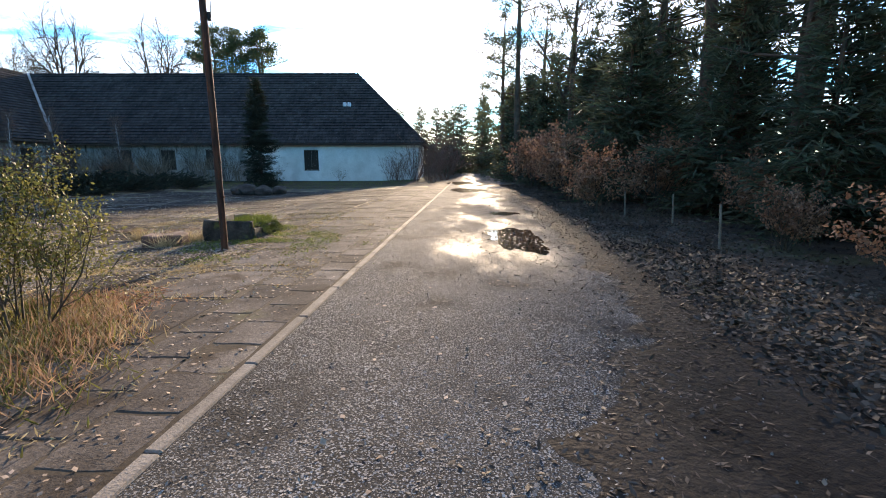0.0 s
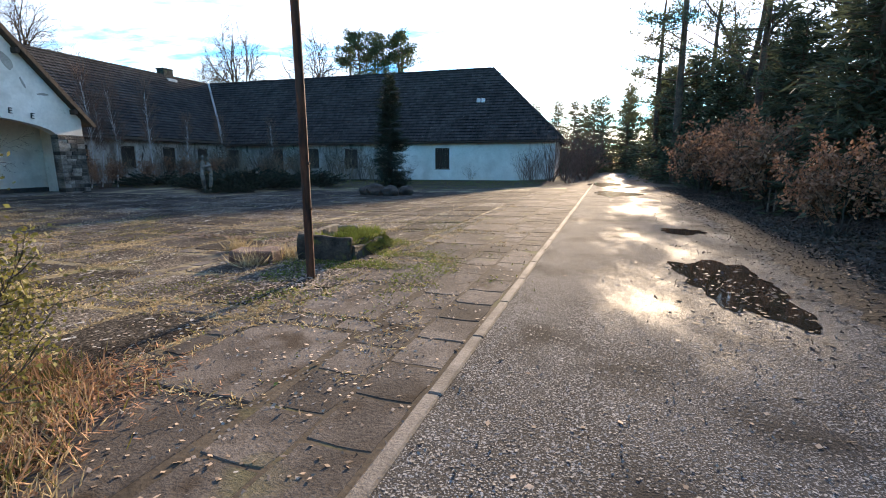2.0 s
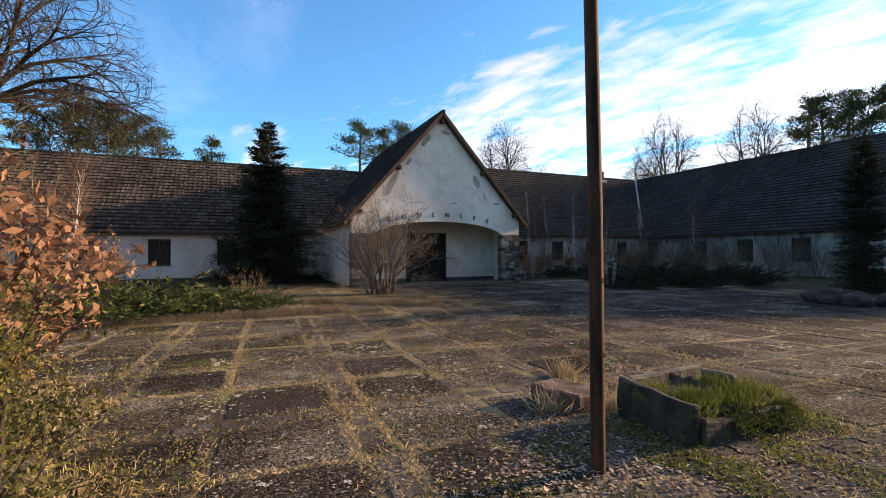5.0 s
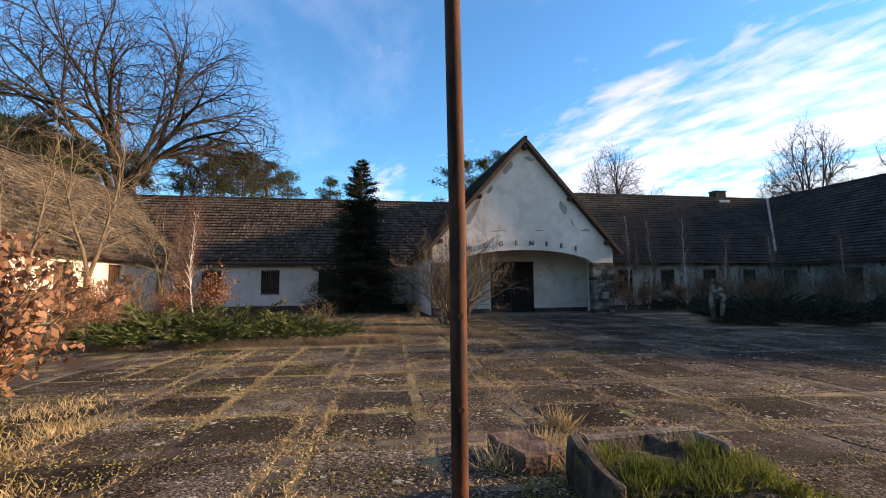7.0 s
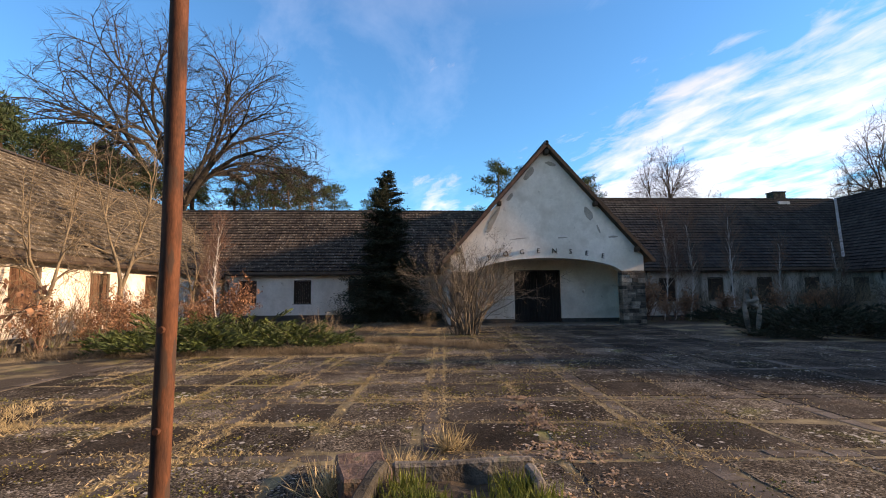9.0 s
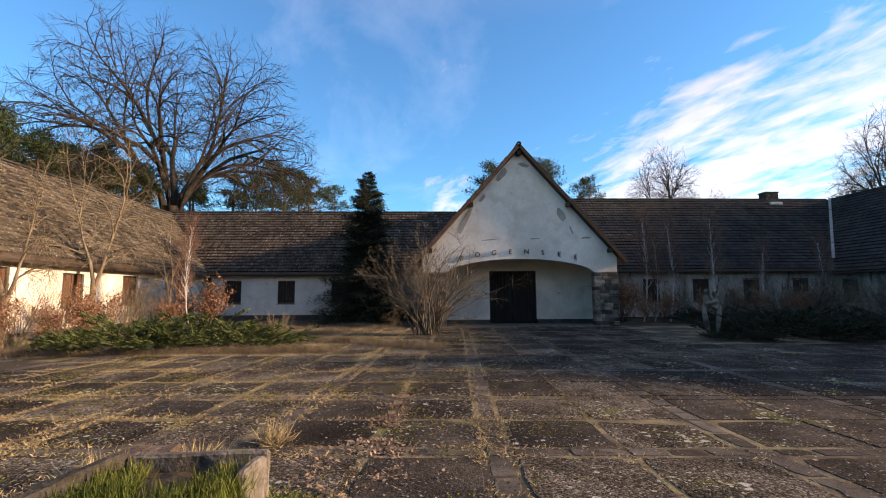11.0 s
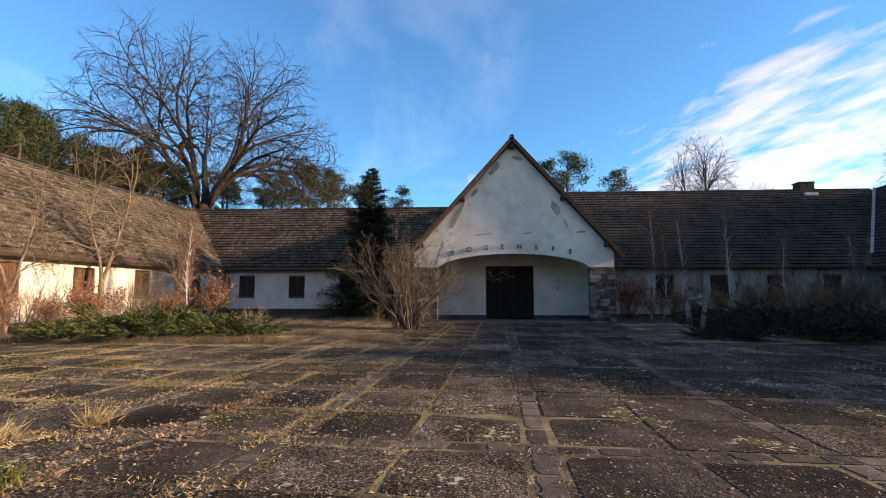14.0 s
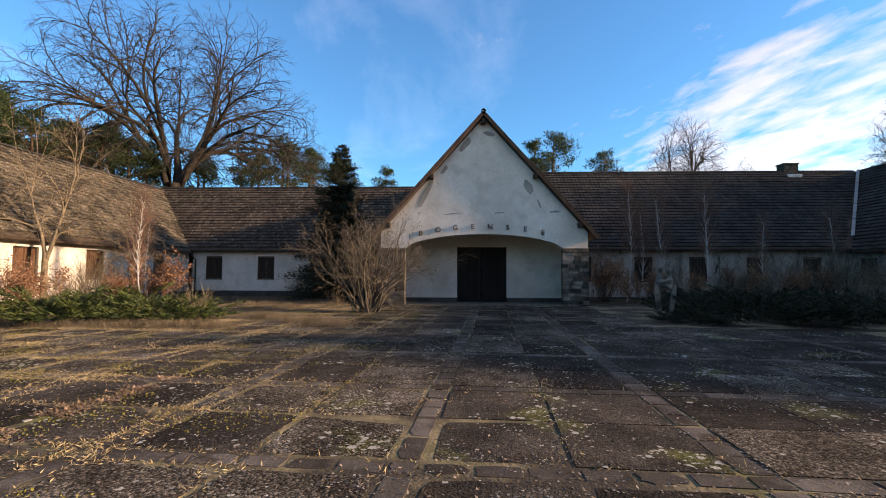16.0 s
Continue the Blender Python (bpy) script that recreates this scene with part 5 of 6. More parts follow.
for i, (x, y, h) in enumerate([(-23.4, -1.6, 2.0), (-25.0, -0.6, 3.2), (-16.5, -3.0, 2.2), (-21.2, -3.2, 2.4), (-17.8, -2.6, 1.8), (-27.8, -3.0, 1.8), (-29.6, 25.2, 1.8), (-31.0, 24.2, 3.4), (-30.4, 26.2, 2.4), (-31.0, 37.5, 2.6), (-28.0, 40.0, 2.4), (-30.6, 29.4, 2.2), (-30.2, 32.0, 2.6), (-29.2, 34.6, 2.4), (-26.0, 39.4, 2.6)]):
    copy_thing(red, pose(x, y, -0.05, 0, 0, 91 * i) @ Matrix.Scale(h / 2.3, 4))
dead = stand("shrub", (-26.2, -2.9, -0.05), "thin leafless grey-brown shrub", "shrub",
             shrub(84, 2.6, 2.4, 13, M["twig_pale"], 2, None, 0, kids=(4, 5), spread=0.5, radius=0.016, lean=0.6), "leafless shrubs in the court")
for i, (x, y, h) in enumerate([(-28.8, -3.2, 2.4), (-20.8, -2.2, 1.9), (-17.6, -1.9, 1.7), (-14.5, -3.6, 1.8), (-33.9, 3.6, 1.9), (-18.2, 5.4, 1.6), (-30.0, 34.5, 2.8), (-24.0, 39.8, 3.0), (-20.4, 40.2, 2.6),
                               (-17.5, 39.6, 2.6), (-14.8, 40.8, 1.6), (-9.0, 40.9, 1.5), (-32.0, 36.2, 2.6), (-26.0, 38.0, 3.2), (-22.2, 9.6, 1.4), (-19.8, 12.6, 1.3), (-24.6, -3.4, 2.6), (-22.8, -2.4, 2.1), (-18.8, -3.4, 2.3), (-20.0, -1.6, 1.6), (-16.0, -2.2, 1.9), (-27.6, -1.2, 2.0), (-29.6, -2.0, 2.2),
                               (-31.6, 27.4, 2.2), (-31.2, 31.0, 2.4), (-31.8, 39.5, 2.8), (-29.5, 38.5, 3.2), (-22.6, 37.8, 2.6), (-19.0, 38.6, 3.0), (-16.6, 40.8, 2.4), (-33.0, 33.5, 2.6), (-25.2, 40.8, 2.6), (-28.8, 41.0, 2.4), (-18.0, 41.2, 2.0), (-14.0, 39.5, 2.2), (-31.6, 28.8, 2.8), (-31.0, 32.4, 3.0), (-30.2, 35.8, 3.2), (-15.5, -3.6, 3.0), (-18.0, -3.8, 3.2), (-20.2, -3.7, 3.0), (-24.0, -3.8, 3.2), (-25.6, -3.9, 3.0), (-27.4, -3.8, 3.4), (-13.0, -3.7, 3.0), (-29.2, -3.8, 3.0), (-28.6, 36.8, 3.2), (-27.2, 40.2, 3.0), (-23.4, 38.8, 3.2), (-20.8, 38.8, 2.9), (-30.8, 40.6, 3.2), (-24.4, 36.6, 2.6)]):
    copy_thing(dead, pose(x, y, -0.08, 0, 0, 53 * i) @ Matrix.Scale(h / 2.6, 4))
jun = stand("juniper", (-16.9, 1.2, -0.06), "low spreading bright green juniper", "juniper", low_mass(85, 2.4, 2.0, 1.05, 5200, M["juniper"], 0.25, None, 0.2), "junipers in the court")
for i, (x, y, s) in enumerate([(-17.6, 4.7, 0.8), (-18.8, 2.6, 1.0), (-20.2, 0.0, 0.9)]):
    copy_thing(jun, pose(x, y, -0.06, 0, 0, 120 * i) @ Matrix.Scale(s, 4))
dj = stand("juniper", (-19.2, 25.6, -0.05), "low spreading dark juniper round the statue", "juniper", low_mass(86, 3.0, 2.6, 1.15, 9000, M["needle_dark"], 0.24, None, 0.15), "dark junipers round the statue")
for i, (x, y, s) in enumerate([(-18.0, 22.9, 0.38), (-17.6, 28.6, 0.95), (-21.5, 27.5, 1.0), (-29.0, 29.0, 0.8), (-20.0, 31.5, 0.9), (-27.5, 32.5, 0.7)]):
    copy_thing(dj, pose(x, y, -0.05, 0, 0, 100 * i) @ Matrix.Scale(s, 4))

near = stand("bush", (-3.55, 3.75, lie(-3.5, 4) - 0.03), "straggling bush with yellow-green leaves in low sun", "bush",
             shrub(87, 1.65, 1.8, 16, M["bark"], 2, M["leaf_green"], 8500, 0.031, (3, 5), 0.6, 0.012, 0.7), "bushes at the court edge")
for i, (x, y, h) in enumerate([(-4.1, 3.2, 1.5), (-4.9, 3.4, 1.45), (-3.9, 2.3, 1.6)]):
    copy_thing(near, pose(x, y, lie(x, y) - 0.03, 0, 0, 75 * i + 30) @ Matrix.Scale(h / 1.65, 4))
copy_thing(beech, pose(-5.9, 2.75, lie(-5.9, 2.75) - 0.05, 0, 0, 20) @ Matrix.Scale(1.3, 4))

# ---- statue, boulders, posts ----
bm = bmesh.new()
for x, y, z, a, b, c, lean in ((0, 0, 0.06, 0.26, 0.34, 0.08, 0), (0.0, -0.26, 0.72, 0.13, 0.12, 0.64, 7), (0.0, 0.27, 0.7, 0.12, 0.11, 0.62, -9), (0.0, -0.18, 1.42, 0.14, 0.16, 0.3, 4),
                               (0.0, 0.16, 1.36, 0.13, 0.15, 0.27, -8), (0.0, -0.16, 1.82, 0.1, 0.1, 0.13, 0), (0.02, 0.13, 1.74, 0.1, 0.1, 0.13, 0), (0.14, 0.0, 1.4, 0.08, 0.3, 0.07, 14), (0.12, 0.02, 1.2, 0.08, 0.26, 0.07, -20)):
    bmesh.ops.create_icosphere(bm, subdivisions=3, radius=1, matrix=pose(x, y, z, lean) @ Matrix.Diagonal((a * 0.85, b * 0.82, c, 1)))
statue = part("statue", bm, M["statue"])
statue.matrix_basis = pose(-18.9, 22.5, -0.05, 0, 0, 0)
tagged(statue, "weathered pale stone statue of two entwined figures", "statue")
md = statue.modifiers.new("remesh", "REMESH")
md.mode, md.voxel_size, md.use_smooth_shade = "VOXEL", 0.035, True


def boulder(seed, r, flat=0.7):
    b = bmesh.new()
    bmesh.ops.create_icosphere(b, subdivisions=3, radius=r)
    for v in b.verts:
        k = noise.noise(v.co * (1.3 / r) + Vector((seed, 0, 0)))
        v.co *= 1 + 0.28 * k
        v.co.z *= flat
    return b


for i, (x, y, r) in enumerate([(-9.75, 23.4, 0.5), (-8.95, 23.2, 0.42), (-8.45, 24.0, 0.4), (-10.4, 23.7, 0.4)]):
    s = part("boulder", boulder(i * 7.3, r), M["boulder"])
    s.location = (x, y, -0.05 + r * 0.42)
    tagged(s, "rounded dark field boulder at the lawn edge", "boulder", "boulders below the conifer")
for x, y, h, a in ((4.62, 17.0, 0.75, 0), (4.85, 17.2, 0.7, 2), (4.7, 11.9, 0.75, 5), (5.3, 10.6, 0.75, 3), (4.45, 7.3, 0.8, 8)):
    b = bmesh.new()
    bmesh.ops.create_cone(b, cap_ends=True, segments=8, radius1=0.024, radius2=0.018, depth=h, matrix=Matrix.Translation((0, 0, h / 2)))
    p_ = part("post", b, M["post"])
    p_.matrix_basis = pose(x, y, 0.06, a, 0, 40 * x)
    tagged(p_, "thin pale peeled wooden stake in leaf litter", "stake", "stakes along the lane")

# ---- flagpole, planter and block ----
pole = empty("flagpole", (-3.6, 7.5, lie(-3.6, 7.5) - 0.02), "tall rusty steel flagpole standing in the paving", "flagpole")
part("mast", mesh_of("mast", *tubes([([(0, 0, -0.1), (0, 0.0, 2.0), (0, -0.03, 4.2), (0, -0.08, 7.5)], [0.053, 0.053, 0.051, 0.048])], lambda r: 16), M["rust"], True), M["rust"], pole)
cleat = bmesh.new()
box((0.05, -0.02, 3.55), (0.1, 0.02, 3.68), 0.008, cleat)
part("cleat", cleat, M["black_paint"], pole)
part("halyard", mesh_of("halyard", *tubes([([(0.1, 0.0, 3.6), (0.13, 0.01, 4.6), (0.09, -0.05, 7.4)], [0.008] * 3)]), M["black_paint"]), M["black_paint"], pole)
for z in (0.9, 1.45):
    b = bmesh.new()
    bmesh.ops.create_cone(b, cap_ends=True, segments=8, radius1=0.022, radius2=0.018, depth=0.03, matrix=pose(0.055, 0, z, 0, 90, 0))
    part("bolt", b, M["rust"], pole)


def chipped(lo, hi, seed, amount=0.05, cut=0.06):
    """A concrete slab with worn, broken edges."""
    b = box(lo, hi, 0.02)
    bmesh.ops.subdivide_edges(b, edges=b.edges[:], cuts=5, use_grid_fill=True)
    for v in b.verts:
        n_ = noise.noise_vector(v.co * 4 + Vector((seed, seed, 0)))
        v.co += n_ * amount
    return b


planter = empty("planter", (-4.02, 9.15, lie(-4, 9) - 0.05), "broken low concrete planter full of grass and moss", "planter")
# panel facing away from the sun: shade is put into its dark tone
sd = part("wall_panel", chipped((-0.5, -0.05, 0), (0.48, 0.05, 0.43), 1, 0.035), M["mossy_dark"], planter)
sd.matrix_basis = pose(0, -0.57, 0, 0, 0, -9)
part("wall_panel", chipped((-0.5, -0.4, 0), (-0.42, 0.66, 0.43), 3, 0.025), M["concrete"], planter, "pale chipped concrete panel")
part("wall_panel", chipped((-0.42, 0.58, 0), (-0.02, 0.66, 0.42), 2, 0.03), M["concrete"], planter, "pale broken concrete panel")
part("wall_panel", chipped((0.38, -0.55, 0), (0.48, 0.55, 0.27), 4, 0.04), M["mossy_dark"], planter, "low mossy concrete panel")
part("earth", chipped((-0.42, -0.5, 0.0), (0.4, 0.58, 0.3), 6, 0.06), M["soil"], planter, "dark mossy earth fill")
rng = np.random.default_rng(91)
n = 2300
hub = rng.uniform((-0.36, -0.45), (0.44, 0.62), (46, 2))
hub = hub[(np.abs(hub[:, 1] - 0.05) > 0.16) | (hub[:, 0] > 0.1)]
at_ = hub[rng.integers(0, len(hub), n)] + rng.normal(0, 0.055, (n, 2))
C = np.stack([at_[:, 0], at_[:, 1], rng.uniform(0.27, 0.33, n)], 1)
D = rng.normal(0, 0.4, (n, 3)) + np.array([0, 0, 1.0])
part("grass", mesh_of("grass", *blades(C, D, np.full(n, 0.13), np.full(n, 0.009), rng, 0.3), M["grass"]), M["grass"], planter)
n = 2600
C = np.stack([rng.normal(0.42, 0.09, n), rng.uniform(-0.2, 0.75, n), np.zeros(n)], 1)
C[:, 2] = np.maximum(0.03, 0.29 - 0.9 * np.abs(C[:, 0] - 0.42)) * rng.uniform(0.75, 1.0, n)
part("moss", mesh_of("moss", *blades(C, rng.normal(0, 0.6, (n, 3)) + np.array([0.2, 0, 0.8]), np.full(n, 0.05), np.full(n, 0.014), rng, 0.3), M["moss"]), M["moss"], planter, "bright moss over the low panel")
blk = part("concrete_block", chipped((-0.34, -0.22, 0), (0.34, 0.22, 0.24), 8, 0.035), M["red_stone"])
blk.matrix_basis = pose(-5.12, 8.45, lie(-5.1, 8.4) - 0.03, 0, 0, 12)
tagged(blk, "worn red-brown stone block in dry grass", "block")
for i in range(9):
    ed = part("edging_stone", chipped((-0.6, -0.12, 0), (0.58, 0.12, 0.3), 20 + i, 0.03), M["concrete"])
    ed.matrix_basis = pose(-21.9 + 1.2 * i * 0.83, -4.3 + 0.02 * i, -0.07, 0, 0, 3 * (i % 3))
    tagged(ed, "weathered concrete edging stone of a raised bed", "edging", "edging of the raised bed")


# ---- puddles on the lane ----
def puddle(name, cx, cy, rx, ry, seed, mat, lift, label):
    V, n = [], 160
    for k in range(n):
        a = 2 * math.pi * k / n
        w = 1 + 0.5 * noise.noise(Vector((math.cos(a) * 1.6, math.sin(a) * 1.6, seed))) + 0.22 * noise.noise(Vector((math.cos(a) * 3.6, math.sin(a) * 3.6, seed))) + 0.07 * noise.noise(Vector((math.cos(a) * 11, math.sin(a) * 11, seed)))
        V.append((cx + rx * w * math.cos(a), cy + ry * w * math.sin(a)))
    def top(x, y):
        return lie(x, y) + 0.02 * math.sin(math.pi * min(1.0, max(0.0, (x - kerb_x(y)) / (road_x(y) - kerb_x(y))))) + lift - 0.019
    bm = bmesh.new()
    c = bm.verts.new((cx, cy, top(cx, cy)))
    rings = [[bm.verts.new((cx + (x - cx) * f, cy + (y - cy) * f, top(cx + (x - cx) * f, cy + (y - cy) * f))) for x, y in V] for f in (0.34, 0.67, 1.0)]
    for i in range(n):
        k = (i + 1) % n
        bm.faces.new((c, rings[0][i], rings[0][k]))
        for a, b in zip(rings, rings[1:]):
            bm.faces.new((a[i], b[i], b[k], a[k]))
    return tagged(part(name, bm, mat), label, "puddle", kind="structure")


puddle("water", 1.32, 8.45, 0.5, 1.3, 3.1, M["water"], 0.025, "shallow still puddle with drowned leaves")
puddle("water", 1.7, 12.6, 0.45, 0.4, 5.4, M["water"], 0.024, "shallow still puddle with drowned leaves")
puddle("water", 1.2, 24.0, 0.9, 1.6, 8.4, M["water"], 0.024, "shallow still puddle with drowned leaves")
puddle("water", 1.3, 33.0, 0.9, 2.6, 9.4, M["water"], 0.024, "shallow still puddle with drowned leaves")

# ---- mud along the lane's far edge, its tone lowered for tree shade ----
def mud_x(y):
    return 2.2 - 1.45 * math.exp(-max(y - 2.2, -0.1) / 1.7) + 0.075 * max(0.0, y - 8)


V, F = [], []
my = [-5 + 0.12 * i for i in range(260)]
for y in my:
    a = min(mud_x(y) + 0.3 * noise.noise(Vector((y * 0.9, 3, 0))) + 0.26 * noise.noise(Vector((y * 3.1, 9, 0))) + 0.14 * noise.noise(Vector((y * 8.3, 4, 0))), road_x(y) - 0.1)
    for i in range(6):
        x = a + (road_x(y) + 0.02 - a) * i / 5
        u = (x - kerb_x(y)) / (road_x(y) - kerb_x(y))
        V.append((x, y, lie(x, y) + 0.02 * math.sin(math.pi * min(u, 1)) + (0.001 if i == 0 else 0.007)))
F = [(j * 6 + i, j * 6 + i + 1, (j + 1) * 6 + i + 1, (j + 1) * 6 + i) for j in range(len(my) - 1) for i in range(5)]
tagged(new("mud", mesh_of("mud", V, F, M["mud"], True)), "wet mud creeping over the asphalt edge, darkened for tree shade", "mud", kind="structure")

# ---- loose leaves, grass and moss ----
rng = np.random.default_rng(7)
lieV = np.vectorize(lie)


def patchy(x, y, s=0.6, seed=0.0):
    return np.array([noise.noise(Vector((a * s, b * s, seed))) for a, b in zip(x, y)])


def scatter(name, x, y, z, mat, length, width, up, label, category, bend=0.2, lay=1.0, flat=0.0):
    n = len(x)
    D = rng.normal(0, 1, (n, 3)) * np.array([lay, lay, 0.25]) + np.array([0, 0, up])
    V, F = blades(np.stack([x, y, z], 1), D, np.full(n, length), np.full(n, width), rng, bend, flat)
    return tagged(new(name, mesh_of(name, V, F, mat)), label, category, kind="stuff")


# sodden leaves in and round the puddle
n = 260
x, y = rng.normal(1.3, 0.42, n), rng.normal(8.2, 1.0, n)
scatter("fallen_leaves", x, y, lieV(x, y) + 0.03, M["litter_wet"], 0.06, 0.04, 0.05, "sodden leaves lying in the puddle", "leaves", flat=0.15)
# forest floor beside the lane
n = 42000
y = rng.uniform(-4, 30, n)
x = 1.75 + 0.11 * np.clip(y, 0, 16) + rng.gamma(2.0, 0.75, n)
scatter("leaf_litter", x, y, lieV(x, y) + 0.012 + rng.uniform(0, 0.03, n), M["litter_wet"], 0.065, 0.036, 0.15, "thick brown leaf litter under the trees", "leaf litter", flat=0.6)
n = 8000
y = rng.uniform(-3, 24, n)
x = np.vectorize(mud_x)(y) + rng.normal(0.25, 0.42, n)
scatter("leaf_litter", x, y, lieV(x, y) + 0.027, M["litter_wet"], 0.055, 0.02, 0.08, "dark wet leaves and twigs washed over the lane", "leaf litter", flat=0.3)
n = 3600
y = rng.uniform(1.0, 18, n)
x = 0.2 + 0.05 * y + rng.gamma(2.2, 0.42, n)
keep = patchy(x, y, 1.1, 8.0) + 0.5 * patchy(x, y, 4.0, 1.0) > 0.05
x, y = x[keep], y[keep]
scatter("twig_litter", x, y, lieV(x, y) + 0.026, M["litter_wet"], 0.09, 0.009, 0.06, "dark wet twigs and needles strewn over the lane", "twigs", flat=0.3)
# stray leaves on the lane and the paving
n = 1500
y = rng.uniform(-3, 32, n)
u = rng.uniform(0.02, 0.98, n) ** 0.7
x = kerb_x(y) + u * (2.35 + 0.075 * np.minimum(y, 14) - kerb_x(y))
scatter("fallen_leaves", x, y, lieV(x, y) + 0.02 * np.sin(math.pi * u) + 0.004, M["litter"], 0.045, 0.03, 0.03, "stray fallen leaves on the asphalt", "leaves", flat=0.15)
n = 1500
y = rng.uniform(0, 16, n)
x = kerb_x(y) - 0.05 - rng.uniform(0, 1.3, n)
scatter("fallen_leaves", x, y, lieV(x, y) + 0.018, M["litter"], 0.034, 0.022, 0.05, "small dry leaves on the slabs by the kerb", "leaves", flat=0.2)
n = 5500
x, y = rng.uniform(-16, -1.5, n), rng.uniform(0.5, 24, n)
scatter("fallen_leaves", x, y, lieV(x, y) + 0.02, M["litter"], 0.036, 0.024, 0.03, "stray fallen leaves on the paving", "leaves", flat=0.15)

# the panels lie square to the kerb: u runs away from it, v along it
PITCH_V, PITCH_U, STRIP = 2.80, 2.85, 0.30
V0, U0 = 14.25, -6.50
SKEW = math.atan(0.064)


def laid_at(u, v):
    """The place of a point of the paving's own grid."""
    return u * math.cos(SKEW) + v * math.sin(SKEW), -u * math.sin(SKEW) + v * math.cos(SKEW)


def joints(origin, pitch, k):
    return np.concatenate([origin + pitch * k - STRIP / 2, origin + pitch * k + STRIP / 2, origin + pitch * (k + 0.5)])


# dry grass and moss creeping out of the joints
n = 230000
m = n // 2
u = np.concatenate([rng.uniform(-26, -2.5, n - m), rng.choice(joints(U0, PITCH_U, np.arange(-7, 2)), m) + rng.normal(0, 1, m) * rng.choice([0.03, 0.06], m)])
v = np.concatenate([rng.choice(joints(V0, PITCH_V, np.arange(-5, 4)), n - m) + rng.normal(0, 1, n - m) * rng.choice([0.03, 0.065], n - m), rng.uniform(1.0, 22.0, m)])
x, y = laid_at(u, v)
north = np.clip((15.0 - v) / 6.0, 0.05, 1.0)
keep = (rng.uniform(0, 1, len(x)) < north * np.clip(0.55 + 1.5 * patchy(x, y, 0.7), 0.05, 1)) & (u < -2.5) & (y > 1.5)
x, y = x[keep], y[keep]
scatter("joint_grass", x, y, lieV(x, y) + 0.005, M["grass_dull"], 0.06, 0.009, 0.4, "dry straw-coloured grass in the paving joints", "grass")
n = 90000
m = n // 2
u = np.concatenate([rng.uniform(-20, -3.0, n - m), rng.choice(joints(U0, PITCH_U, np.arange(-5, 2)), m) + rng.normal(0, 0.13, m)])
v = np.concatenate([rng.choice(joints(V0, PITCH_V, np.arange(-4, 2)), n - m) + rng.normal(0, 0.13, n - m), rng.uniform(1.5, 13.0, m)])
x, y = laid_at(u, v)
keep = (patchy(x, y, 0.9, 7.0) + 0.6 * patchy(x, y, 4.0, 3.0) > 0.14 + 0.04 * np.clip(v - 8, 0, 9)) & (y > 1.5)
x, y = x[keep], y[keep]
scatter("joint_grass", x, y, lieV(x, y) + 0.012, M["grass_dull"], 0.055, 0.009, 0.3, "mats of matted straw spilling over the joints", "grass")
n = 80000
x, y = rng.uniform(-22, -2.2, n), rng.uniform(1.5, 13.5, n)
keep = patchy(x, y, 0.8, 5.0) + 0.5 * patchy(x, y, 3.0, 2.0) > 0.2
x, y = x[keep], y[keep]
scatter("moss", x, y, lieV(x, y) + 0.012, M["moss"], 0.024, 0.016, 0.35, "yellow-green moss spreading over the slabs", "moss")
# moss and debris round the pole and planter
n = 9000
x, y = rng.normal(-3.3, 0.75, n), rng.normal(8.2, 0.85, n)
keep = patchy(x, y, 1.6, 9.0) > 0.0
scatter("moss", x[keep], y[keep], lieV(x[keep], y[keep]) + 0.015, M["grass"], 0.045, 0.012, 0.5, "bright moss and weeds about the planter", "moss")
n = 2400
x, y = rng.normal(-3.95, 0.3, n), rng.normal(10.0, 0.2, n)
scatter("weeds", x, y, lieV(x, y) + 0.02 + 0.12 * np.exp(-((x + 3.95) ** 2 / 0.18 + (y - 9.95) ** 2 / 0.08)) * rng.uniform(0, 1, n), M["grass"], 0.05, 0.012, 0.8, "mossy grass mound beside the planter", "grass")
n = 2200
x, y = rng.normal(-3.5, 0.6, n), rng.normal(7.6, 0.7, n)
scatter("fallen_leaves", x, y, lieV(x, y) + 0.022, M["litter"], 0.042, 0.026, 0.1, "pale withered leaves gathered at the pole", "leaves", flat=0.15)
n = 5200
u = rng.uniform(-9.5, -4.6, n)
x, y = laid_at(u, 10.04 + rng.normal(0, 1, n) * (0.1 + 0.22 * np.exp(-((u + 6.3) / 0.9) ** 2)))
keep = patchy(x, y, 1.6, 4.0) > -0.15
x, y = x[keep], y[keep]
scatter("fallen_leaves", x, y, lieV(x, y) + 0.022, M["leaf_drift"], 0.05, 0.026, 0.25, "drift of copper-brown leaves along a joint", "leaves", flat=0.25)
# loose grit on the lane and on the panels
n = 22000
y = rng.uniform(0.3, 1, n) ** 1.0 * 9 - 2
u = rng.uniform(0.02, 0.95, n)
x = kerb_x(y) + u * (2.35 + 0.075 * y - kerb_x(y))
scatter("grit", x, y, lieV(x, y) + 0.02 * np.sin(math.pi * u) + 0.002, M["grit"], 0.02, 0.016, 0.1, "loose pale grit on the worn asphalt", "grit", flat=0.08)
n = 34000
x, y = rng.uniform(-15, -1.8, n), rng.uniform(3.0, 20, n)
keep = patchy(x, y, 0.5, 3.0) + 0.6 * patchy(x, y, 2.2, 6.0) > 0.0
x, y = x[keep], y[keep]
scatter("grit", x, y, lieV(x, y) + 0.014, M["grit"], 0.03, 0.022, 0.1, "pale grit and lichen flakes on the panels", "grit", flat=0.12)


